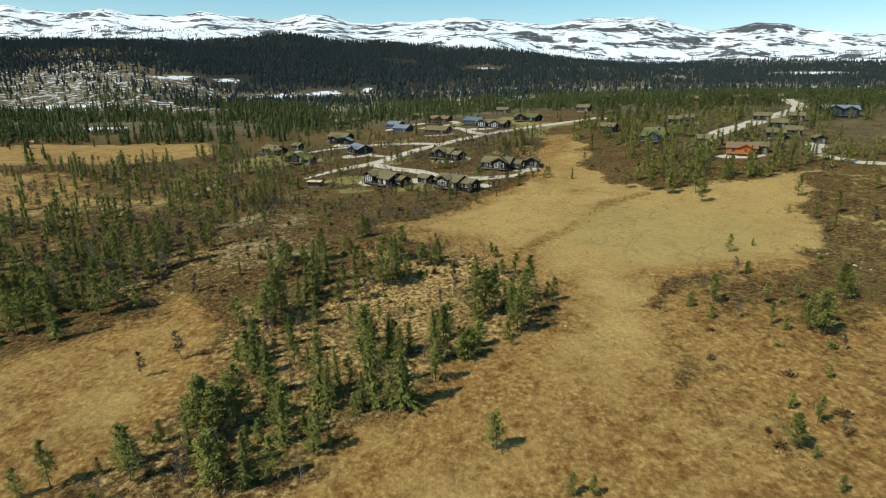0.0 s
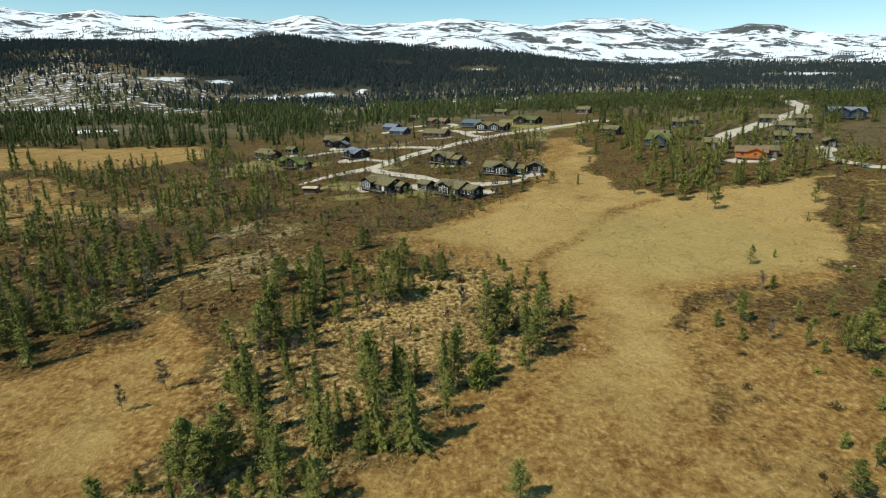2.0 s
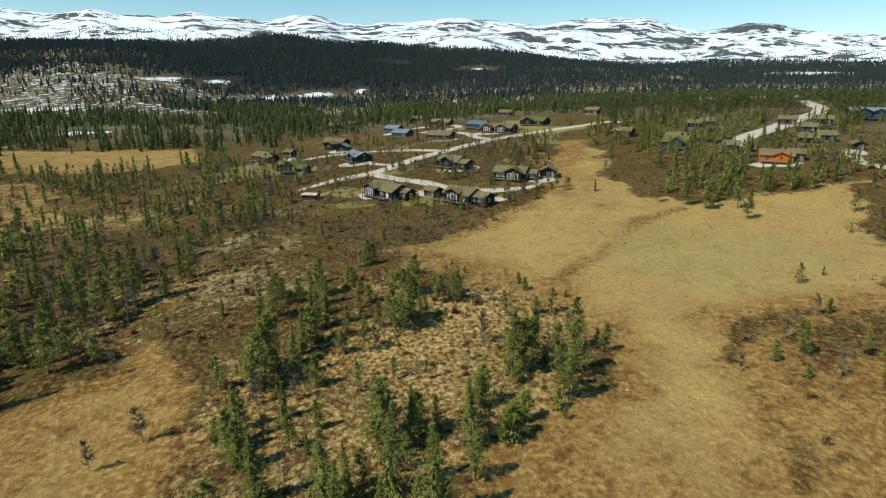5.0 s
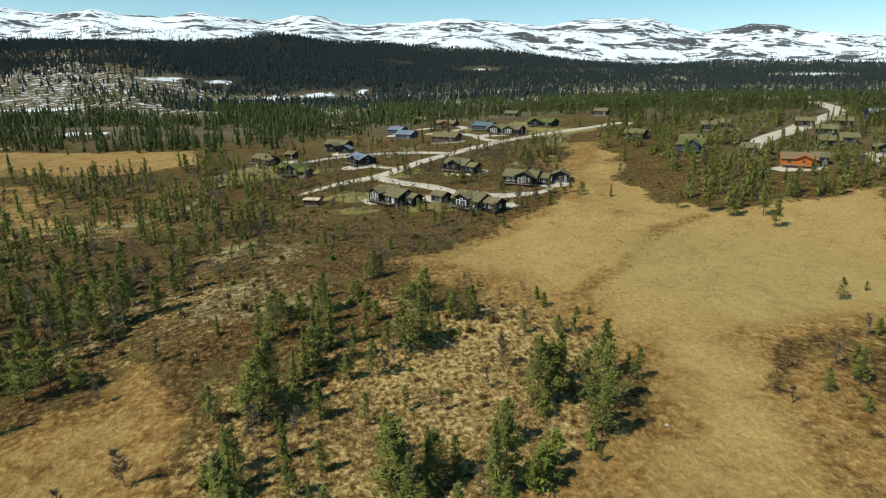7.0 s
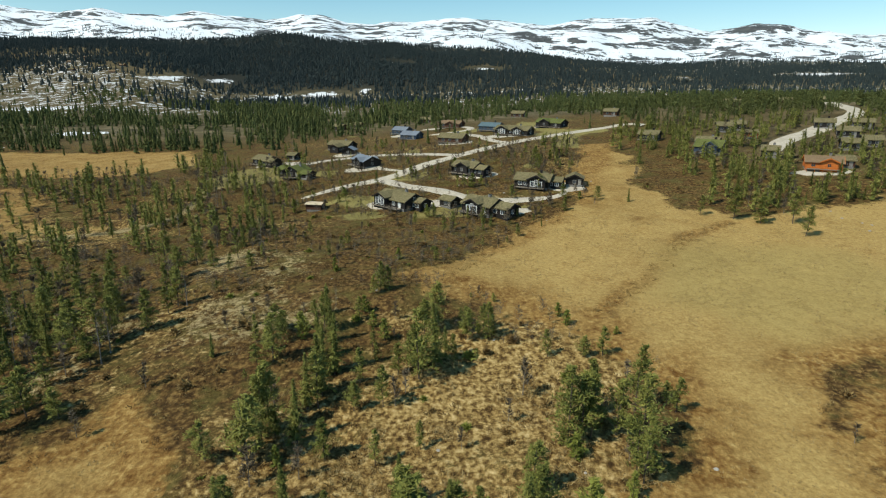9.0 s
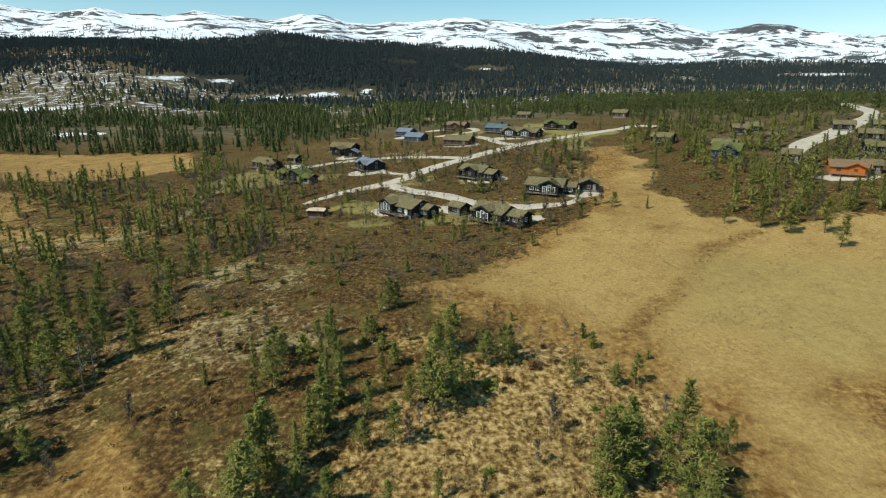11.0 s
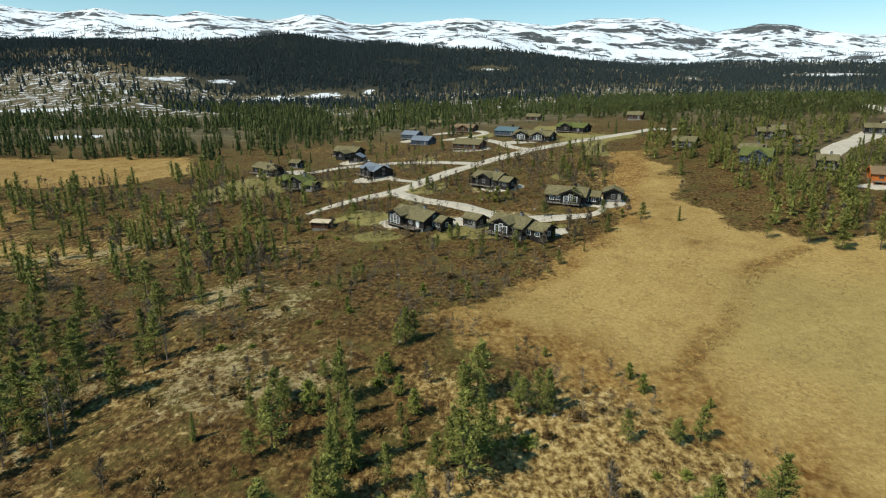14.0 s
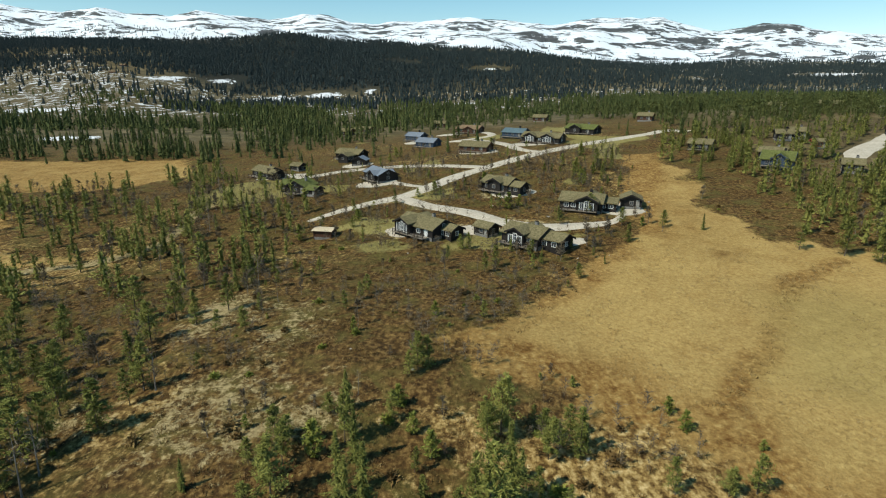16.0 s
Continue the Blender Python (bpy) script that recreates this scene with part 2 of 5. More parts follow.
def fbm(x, y, size, octaves=4, seed=1, gain=0.5):
    """Smooth noise from -1 to 1 with that wavelength."""
    x, y = np.broadcast_arrays(np.asarray(x, float) / size, np.asarray(y, float) / size)
    total, amp, norm = np.zeros(x.shape), 1.0, 0.0
    for o in range(octaves):
        i, j = np.floor(x).astype(np.int64), np.floor(y).astype(np.int64)
        u, v = x - i, y - j
        u, v = u * u * (3 - 2 * u), v * v * (3 - 2 * v)
        s = seed + 17 * o
        a = lattice(i, j, s) * (1 - u) + lattice(i + 1, j, s) * u
        c = lattice(i, j + 1, s) * (1 - u) + lattice(i + 1, j + 1, s) * u
        total += amp * ((a * (1 - v) + c * v) * 2 - 1)
        norm += amp
        amp *= gain
        x, y = x * 2.03 + 11.3, y * 2.03 - 7.1
    return total / norm


def land(x, y):
    """Height of the ground."""
    x, y = np.broadcast_arrays(np.asarray(x, float), np.asarray(y, float))
    u, v = 1.6 * np.tanh(x / 160), 1.2 * np.tanh((y - 200) / 162.5)
    z = 0.752 + 6.222 * u + 8.778 * v + 0.874 * u * u + 3.128 * u * v + 3.652 * v * v
    z = z + 3.56 * np.exp(-((x + 10) / 70) ** 2 - ((y - 300) / 90) ** 2) + 4.537 * np.exp(-((x + 45) / 45) ** 2 - ((y - 165) / 40) ** 2)
    plain = 4 + 9 * (1 + np.tanh((x - 20) / 160)) + 8 * smooth(y, 600, 1500) * smooth(x, 0, 500)
    z = z + (plain - z) * smooth(y, 400, 620)
    # wooded hillside that closes the valley
    az = x / np.maximum(y, 50)
    start = 1250 - 520 * smooth(-az, 0.32, 0.55)
    top = 172 - 82 * smooth(az, -0.05, 0.32) + 30 * smooth(-az, -0.02, 0.14)
    rise = np.clip((y - start) / (2500 - start), 0, 1) ** 1.25
    z = z + top * rise * (y > 0) + fbm(x, y, 420, 4, 5) * 16 * smooth(y, start, start + 700)
    z = z + 34 * np.exp(-((az + 0.26) / 0.06) ** 2 - ((y - 2380) / 260) ** 2)
    return z


def poly_mask(x, y, ring, soft=4.0, wobble=5.0, seed=3):
    """1 inside the ring of plan points, 0 outside, soft at the edge."""
    x, y = np.asarray(x, float), np.asarray(y, float)
    x = x + fbm(x, y, 22, 3, seed) * wobble
    y = y + fbm(x, y, 22, 3, seed + 40) * wobble
    inside, dist = np.zeros(x.shape, bool), np.full(x.shape, 1e9)
    for (ax, ay), (bx, by) in zip(ring, ring[1:] + ring[:1]):
        if ay != by:
            inside ^= ((ay > y) != (by > y)) & (x < (bx - ax) * (y - ay) / (by - ay) + ax)
        t = np.clip(((x - ax) * (bx - ax) + (y - ay) * (by - ay)) / max((bx - ax) ** 2 + (by - ay) ** 2, 1e-6), 0, 1)
        dist = np.minimum(dist, np.hypot(x - ax - t * (bx - ax), y - ay - t * (by - ay)))
    return smooth(np.where(inside, dist, -dist), -soft, soft)


def line_dist(x, y, pts):
    d = np.full(np.shape(x), 1e9)
    for (ax, ay), (bx, by) in zip(pts, pts[1:]):
        t = np.clip(((x - ax) * (bx - ax) + (y - ay) * (by - ay)) / max((bx - ax) ** 2 + (by - ay) ** 2, 1e-6), 0, 1)
        d = np.minimum(d, np.hypot(x - ax - t * (bx - ax), y - ay - t * (by - ay)))
    return d


BOG_MAIN = [(-40, -150), (-20, 20), (-16, 57), (-12, 68), (-4, 73), (6, 88), (20, 103), (22, 123), (12, 143), (-15, 160), (-9, 175), (16, 200), (32, 229), (43, 257),
            (55, 310), (68, 313), (64, 258), (60, 215), (72, 198), (90, 199), (103, 207), (139, 218), (122, 189), (98, 156), (93, 130), (80, 120), (54, 120),
            (45, 103), (43, 85), (40, 54), (38, 10), (70, -150)]
BOG_LEFT = [(-130, 104), (-92, 95), (-78, 95), (-66, 107), (-53, 119), (-43, 109), (-41, 91), (-42, 80), (-45, 66), (-52, 50), (-120, 40)]
BOG_FAR = [(-350, 385), (-284, 392), (-165, 388), (-140, 335), (-160, 316), (-200, 312), (-250, 318), (-400, 330)]
BOG_WEST = [(-200, 300), (-165, 262), (-140, 232), (-120, 222), (-145, 205), (-190, 215), (-260, 280)]
CABIN_HILL = [(-100, 345), (-118, 330), (-105, 295), (-88, 262), (-68, 238), (-40, 216), (0, 200), (20, 222), (34, 232), (45, 262), (60, 330), (100, 375), (20, 460), (-60, 460)]
ROADS = {
    "main": (2.9, [(101, 360), (93, 367), (80, 360), (62, 351), (41, 339), (23, 325), (7, 310), (-3, 300), (-17, 287), (-29, 272), (-37, 266), (-46, 262), (-55, 256), (-63, 248)]),
    "lower": (2.4, [(-36, 267), (-25, 254), (-12, 244), (-3, 234), (8, 228), (20, 228), (28, 230), (33, 237)]),
    "upper": (2.2, [(-3, 300), (-22, 311), (-41, 319), (-54, 321), (-66, 321), (-80, 316), (-88, 325), (-100, 322)]),
    "back": (2.2, [(23, 325), (15, 336), (9, 359), (-1, 379), (-16, 388), (-1, 393), (7, 404), (2, 424), (-16, 426)]),
    "spur": (2.0, [(-40, 289), (-32, 281), (-25, 276)]),
    "east": (4.0, [(330, 560), (255, 440), (225, 373), (184, 332), (163, 313), (140, 295), (125, 275)]),
    "south": (2.2, [(166, 260), (157, 242), (161, 230), (171, 222), (230, 205)]),
}
YARDS = [(-11, 229, 6.5, 4), (12, 216, 5, 3), (33, 240, 7, 5), (-46, 290, 8, 5), (-92, 322, 12, 5), (-60, 334, 7, 6), (-28, 232, 9, 6), (3, 262, 8, 5), (52, 382, 9, 6), (22, 352, 12, 6), (-34, 400, 9, 8), (-4, 338, 9, 6), (165, 256, 4, 5), (-16, 428, 9, 5), (125, 243, 10, 4)]
TRAIL = [(-86, 296), (-104, 280), (-109, 270), (-104, 253), (-104, 236), (-109, 227), (-118, 221), (-135, 214), (-170, 205)]


DRAIN = [(70, 197), (55, 188), (48, 179), (29, 154), (18, 144)]


def track_dist(x, y):
    d = np.full(np.shape(x), 1e9)
    for half, pts in ROADS.values():
        d = np.minimum(d, line_dist(x, y, pts) - half)
    for cx, cy, rx, ry in YARDS:
        d = np.minimum(d, (np.hypot((x - cx) / rx, (y - cy) / ry) - 1) * min(rx, ry))
    return d


def bog_mask(x, y):
    m = np.maximum(poly_mask(x, y, BOG_MAIN, 6, 12), poly_mask(x, y, BOG_LEFT, 7, 11, 8))
    return np.maximum(m, np.maximum(poly_mask(x, y, BOG_FAR, 6, 9, 9), 0.62 * poly_mask(x, y, BOG_WEST, 8, 14, 10)))


def ground_height(x, y):
    """The land with its hummocks, which fade beside the roads."""
    wild, b = smooth(track_dist(x, y), 1.0, 6.0), bog_mask(x, y)
    return land(x, y) + wild * (fbm(x, y, 5.0, 3, 21) * (0.45 - 0.28 * b) + fbm(x, y, 17, 3, 22) * (0.7 - 0.45 * b))


def graded(a, b, step, reach, grow=1.07, far=None):
    """Even steps from a to b, then ever wider ones out to -reach and +reach."""
    mid = list(np.arange(a, b + step / 2, step))
    out, s = [mid[-1]], step
    while out[-1] < (far or reach):
        s = min(s * grow, 70)
        out.append(out[-1] + s)
    low, s = [mid[0]], step
    while low[-1] > -reach:
        s = min(s * grow, 120)
        low.append(low[-1] - s)
    return np.array(low[:0:-1] + mid + out[1:])


def grid_mesh(name, X, Y, Z, material, layers=()):
    ny, nx = X.shape
    me = bpy.data.meshes.new(name)
    me.vertices.add(nx * ny)
    me.vertices.foreach_set("co", np.stack([X, Y, Z], -1).astype(np.float32).ravel())
    k = np.arange((ny - 1) * nx).reshape(ny - 1, nx)[:, :-1].ravel()
    quads = np.stack([k, k + 1, k + nx + 1, k + nx], -1).astype(np.int32)
    me.loops.add(quads.size)
    me.loops.foreach_set("vertex_index", quads.ravel())
    me.polygons.add(len(quads))
    me.polygons.foreach_set("loop_start", np.arange(0, quads.size, 4, dtype=np.int32))
    me.update(calc_edges=True)
    me.polygons.foreach_set("use_smooth", np.ones(len(quads), bool))
    for key, v in layers:
        me.attributes.new(key, "FLOAT", "POINT").data.foreach_set("value", np.asarray(v, np.float32).ravel())
    me.materials.append(material)
    return new(name, me)


gx, gy = graded(-150, 170, 1.6, 3600), graded(40, 330, 1.6, 1500, far=4600)
X, Y = np.meshgrid(gx, gy)
bog = bog_mask(X, Y)
tracks = track_dist(X, Y)
Z = ground_height(X, Y)
pale = np.clip(poly_mask(X, Y, [(-95, 110), (-75, 190), (-35, 185), (-22, 150), (-30, 132), (-50, 128)], 12, 12, 12)
               * (0.48 + 1.0 * fbm(X, Y, 16, 4, 31)), 0, 1)
lawn = poly_mask(X, Y, CABIN_HILL, 8, 8, 14) * smooth(fbm(X, Y, 22, 3, 33), 0.2, 0.5)
lawn = np.maximum(lawn, smooth(-np.hypot((X + 96) / 24, (Y - 296) / 22), -1.1, -0.7))
dry = np.full(X.shape, 0.07)
for ring, k in (([(-48, 40), (-17, 40), (-4, 71), (22, 101), (24, 128), (2, 142), (-22, 132), (-44, 112), (-42, 85)], 0.44), ([(26, 20), (38, 103), (52, 124), (80, 122), (96, 140), (150, 110), (100, 30)], 0.22),
                ([(-30, 140), (12, 146), (26, 125), (10, 118)], 0.75), (CABIN_HILL, 0.14), ([(-150, 120), (-60, 118), (-62, 150), (-110, 170), (-160, 180)], 0.22), ([(-200, 190), (-90, 200), (-80, 235), (-110, 290), (-160, 300)], 0.34)):
    dry = np.maximum(dry, k * poly_mask(X, Y, ring, 9, 9, 17))
dry = np.clip(np.maximum(dry, 0.52 * poly_mask(X, Y, [(-30, 84), (-6, 92), (8, 104), (14, 122), (2, 134), (-18, 126), (-30, 108)], 7, 9, 18)) + 0.35 * fbm(X, Y, 30, 3, 36), 0, 1)
margin = np.maximum(0.8 * smooth(-line_dist(X, Y, BOG_MAIN[2:10]), -16, -3), 0.8 * smooth(-line_dist(X, Y, [(40, 60), (45, 100), (54, 120), (80, 122)]), -14, -3))
margin = np.maximum(margin, 0.8 * smooth(-line_dist(X + 3 * fbm(X, Y, 9, 3, 38), Y, DRAIN), -4.0, -0.5))
margin = np.maximum(margin, 0.75 * smooth(-line_dist(X, Y, [(32, 229), (50, 275), (65, 312)]), -14, -4))
bog = np.maximum(bog, 0.74 * poly_mask(X, Y, [(30, 20), (40, 103), (54, 124), (82, 124), (92, 100), (78, 60), (70, 20)], 6, 6, 19))
margin = np.maximum(margin, 0.78 * smooth(104 - Y, 0, 26) + 0.35 * fbm(X, Y, 20, 3, 39))
margin = np.maximum(margin, smooth(-X, 30, 42) * smooth(140 - Y, 0, 20) * (0.62 + 0.5 * fbm(X, Y, 18, 3, 42)))
margin = np.maximum(margin, 1.1 * smooth(X, 36, 52) * smooth(140 - Y, 0, 15))
margin = np.maximum(margin, 1.0 * smooth(-line_dist(X, Y, BOG_LEFT[:9]), -13, -3))
margin = np.maximum(margin, 0.75 * smooth(-line_dist(X + 3 * fbm(X, Y, 11, 3, 44), Y, BOG_MAIN[8:15]), -9, -2))
margin = np.maximum(margin, 0.55 * smooth(-X, 130, 170) * smooth(Y, 190, 215))
margin = np.maximum(margin, 0.3 * poly_mask(X, Y, [(30, 232), (62, 318), (72, 300), (60, 215), (40, 190)], 8, 9, 24))
verge = smooth(4.0 - tracks, 0, 3.5) * smooth(tracks, -0.5, 0.5) * smooth(fbm(X, Y, 9, 3, 35), -0.3, 0.4)
pale = np.maximum(np.maximum(pale, verge), 1.3 * smooth(-line_dist(X + 2 * fbm(X, Y, 14, 2, 41), Y, TRAIL), -3.6, -1.0))
heather_isle = poly_mask(X, Y, [(54, 106), (58, 120), (80, 121), (94, 130), (98, 104), (76, 96)], 7, 9, 23)
bog, dry = bog * (1 - 0.6 * heather_isle), dry * (1 - 0.35 * heather_isle)
bog = np.maximum(bog, 0.30 * poly_mask(X, Y, [(88, 128), (96, 158), (120, 192), (142, 222), (215, 205), (180, 130), (120, 105)], 8, 10, 20))
dry = np.maximum(dry, 0.2 * poly_mask(X, Y, [(88, 128), (96, 158), (120, 192), (142, 222), (215, 205), (180, 130), (120, 105)], 10, 10, 20))
wet = poly_mask(X, Y, [(45, 130), (30, 150), (50, 185), (85, 175), (95, 150), (80, 130)], 10, 8, 16)
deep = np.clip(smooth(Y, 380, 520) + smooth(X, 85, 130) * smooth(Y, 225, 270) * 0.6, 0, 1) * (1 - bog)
az = X / np.maximum(Y, 50)
open_slope = np.exp(-((az + 0.62) / 0.16) ** 2) * smooth(Y, 700, 900) * (1 - smooth(Y, 1900, 2300))
snow = 0.53 * open_slope + 0.505 * (1 - open_slope) * smooth(Y, 560, 800) * (1 - smooth(Y, 1350, 1600)) + 0.5 * smooth(Y, 2000, 2500)
SNOW_SPOTS = [(-640, 1406, 30, 107), (-570, 1534, 45, 99), (-287, 1377, 65, 65), (-196, 1442, 21, 57), (-301, 503, 36, 26), (-301, 415, 6, 14), (121, 1852, 68, 61),
              (-171, 1967, 72, 38), (644, 1632, 34, 83), (-386, 1324, 83, 33), (-546, 822, 52, 31), (8, 981, 31, 58), (1120, 1800, 130, 60)]
# snow on the right slope, spread wider to pale it as haze would
snow = np.maximum(snow, 0.515 * smooth(az, 0.08, 0.3) * smooth(Y, 1450, 1800))
for sx, sy, ra, rb in SNOW_SPOTS:
    snow = np.maximum(snow, 0.78 * np.exp(-((X - sx) / ra) ** 2 - ((Y - sy) / rb) ** 2))
deep = deep * (1 - 0.25 * open_slope)
# floor left lighter to the right, haze put into its colour
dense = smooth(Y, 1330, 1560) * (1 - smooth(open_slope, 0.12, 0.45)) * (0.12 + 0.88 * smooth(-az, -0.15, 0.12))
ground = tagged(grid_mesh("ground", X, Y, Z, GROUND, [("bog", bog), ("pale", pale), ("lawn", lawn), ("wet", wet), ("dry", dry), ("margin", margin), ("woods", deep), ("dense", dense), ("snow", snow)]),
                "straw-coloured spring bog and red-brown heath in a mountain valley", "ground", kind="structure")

# snowy fells behind the valley: skyline heights by bearing
SKY_AZ = [-1.3, -0.999, -0.862, -0.723, -0.669, -0.624, -0.567, -0.526, -0.449, -0.408, -0.337, -0.291, -0.23, -0.193, -0.159, -0.124, -0.086, -0.049, 0.003, 0.072, 0.171, 0.203, 0.24, 0.347, 0.386, 0.438, 0.475, 0.507, 0.554, 0.597, 0.645, 0.738, 0.861, 1.3]
SKY_UP = [0.12, 0.1228, 0.1176, 0.1193, 0.1107, 0.1063, 0.1149, 0.1072, 0.1002, 0.1089, 0.1002, 0.0967, 0.1062, 0.1002, 0.0897, 0.088, 0.094, 0.0923, 0.1009, 0.0966, 0.0887, 0.0931, 0.1009, 0.0991, 0.0878, 0.079, 0.0851, 0.0903, 0.0895, 0.0816, 0.0772, 0.0736, 0.0771, 0.07]


def fell_height(x, y):
    """Height of the fells at a place beyond the wooded hillside."""
    a = x / y
    up = 0.982 * np.interp(a, SKY_AZ, SKY_UP) + 0.0016 * fbm(a * 1000, y * 0, 26, 4, 54)
    foot = land(x, np.full_like(y, 2400.0)) - 25
    prof = smooth(y, 2350, 4200) ** 0.8 * (1 - 0.25 * smooth(y, 4200, 4700))
    bumps = fbm(x, y * 1.3, 520, 5, 51) * 65 * smooth(y, 2500, 3000) * (1 - smooth(y, 3300, 3900)) + fbm(x, y, 130, 4, 52) * 12
    return foot + (43 + up * 4160 - foot) * prof + bumps


FA, FR = np.meshgrid(np.linspace(-1.25, 1.25, 640), np.linspace(2300, 4700, 96))
FX, FY = FA * FR, FR.copy()
FZ = fell_height(FX, FY)
crest_line = np.exp(-((FR - 4180) / 130) ** 2)
bare = 0.07 * fbm(FX, FY * 2, 300, 3, 57) + 0.11 * crest_line + 0.16 * np.exp(-((FA - 0.50) / 0.045) ** 2) * smooth(FR, 3300, 3900) - 0.05 * smooth(2900 - FR, 0, 300) + 0.03
fells = tagged(grid_mesh("mountain_backdrop", FX, FY, FZ, MOUNTAIN, [("bare", bare)]), "rounded mountains under patchy spring snow", "mountain", kind="structure")

# ---------------------------------------------------------------- builders


def part(name, bm, material, parent, label="", smooth_faces=False):
    me = bpy.data.meshes.new(name)
    bm.normal_update()
    bm.to_mesh(me)
    bm.free()
    if smooth_faces:
        for f in me.polygons:
            f.use_smooth = True
    me.materials.append(material)
    ob = new(name, me)
    ob.parent = parent
    return tagged(ob, label)


def box(bm, x0, x1, y0, y1, z0, z1, m=None):
    v = [bm.verts.new((m or Matrix()) @ Vector(c)) for c in ((x0, y0, z0), (x1, y0, z0), (x1, y1, z0), (x0, y1, z0), (x0, y0, z1), (x1, y0, z1), (x1, y1, z1), (x0, y1, z1))]
    for f in ((3, 2, 1, 0), (4, 5, 6, 7), (0, 1, 5, 4), (1, 2, 6, 5), (2, 3, 7, 6), (3, 0, 4, 7)):
        bm.faces.new([v[k] for k in f])


def boxes(*rows):
    bm = bmesh.new()
    for r in rows:
        box(bm, *r)
    return bm


def empty(name, m):
    ob = new(name)
    ob.empty_display_size = 0.5
    ob.matrix_basis = m
    return ob


def gable_walls(L, W, h, rise, m, sink=1.2):
    """Walls of a block with gables at both ends of its ridge, 20 cm thick at the corners with crossing log ends."""
    bm = bmesh.new()
    a, c = L / 2, W / 2
    lo = [(-a, -c, -sink), (a, -c, -sink), (a, c, -sink), (-a, c, -sink)]
    hi = [(-a, -c, h), (a, -c, h), (a, c, h), (-a, c, h)]
    v = [bm.verts.new(m @ Vector(p)) for p in lo + hi + [(-a, 0, h + rise), (a, 0, h + rise)]]
    for f in ((0, 1, 5, 4), (2, 3, 7, 6), (1, 2, 6, 9, 5), (3, 0, 4, 8, 7), (3, 2, 1, 0), (4, 5, 9, 8), (6, 7, 8, 9)):
        bm.faces.new([v[k] for k in f])
    for sx in (-1, 1):
        for sy in (-1, 1):
            box(bm, sx * a - 0.14, sx * a + 0.14, sy * c - 0.14, sy * c + 0.14, -sink, h, m)
    return bm


def gable_roof(L, W, h, rise, m, thick, over=0.55, end=0.65, uneven=0.05, seed=1):
    """Two thick slopes that meet at the ridge; the top is a little uneven."""
    bm = bmesh.new()
    rng = random.Random(seed)
    slope = rise / (W / 2)
    a, c = L / 2 + end, W / 2 + over
    n, k = 9, 4
    for s in (-1, 1):
        top, low = [], []
        for i in range(n + 1):
            x = -a + 2 * a * i / n
            for j in range(k + 1):
                y = c * j / k
                z = h + rise - slope * y
                u = rng.uniform(-uneven, uneven) if j else 0.0
                top.append(bm.verts.new(m @ Vector((x, s * y, z + thick + u))))
                low.append(bm.verts.new(m @ Vector((x, s * y, z + 0.02))))
        q = lambda i, j: i * (k + 1) + j
        for i in range(n):
            for j in range(k):
                bm.faces.new([top[q(i, j)], top[q(i + 1, j)], top[q(i + 1, j + 1)], top[q(i, j + 1)]][::s])
                bm.faces.new([low[q(i, j)], low[q(i, j + 1)], low[q(i + 1, j + 1)], low[q(i + 1, j)]][::s])
            bm.faces.new([top[q(i, k)], top[q(i + 1, k)], low[q(i + 1, k)], low[q(i, k)]][::s])
        for i in (0, n):
            for j in range(k):
                bm.faces.new([top[q(i, j)], top[q(i, j + 1)], low[q(i, j + 1)], low[q(i, j)]][::(s if i == 0 else -s)])
    return bm


def bargeboard(x, c, s, h, rise, slope, out, m):
    """One board along the sloping edge of a gable."""
    bm = bmesh.new()
    ring = ((0, h + rise - 0.2), (s * c, h + rise - slope * c - 0.2), (s * c, h + rise - slope * c + 0.25), (0, h + rise + 0.25))
    v = [bm.verts.new(m @ Vector((x, y, z))) for y, z in ring]
    w = [bm.verts.new(m @ Vector((x + out * 0.07, y, z))) for y, z in ring]
    bm.faces.new(v), bm.faces.new(w[::-1])
    for k in range(4):
        bm.faces.new((v[k], w[k], w[(k + 1) % 4], v[(k + 1) % 4]))
    bmesh.ops.recalc_face_normals(bm, faces=bm.faces)
    return bm


def window(house, m, w, h, trim):
    """A window on a wall: m puts its middle on the wall, looking out along -y."""
    bm, t = bmesh.new(), 0.11
    for r in ((-w / 2, w / 2, -0.09, 0.05, h / 2 - t, h / 2), (-w / 2, w / 2, -0.12, 0.05, -h / 2, -h / 2 + t), (-w / 2, -w / 2 + t, -0.09, 0.05, -h / 2 + t, h / 2 - t),
              (w / 2 - t, w / 2, -0.09, 0.05, -h / 2 + t, h / 2 - t), (-0.035, 0.035, -0.07, 0.05, -h / 2 + t, h / 2 - t)):
        box(bm, *r, m)
    f = part("window", bm, trim, house)
    part("pane", boxes((-w / 2 + t, w / 2 - t, -0.035, 0.02, -h / 2 + t, h / 2 - t, m)), PANE, f)


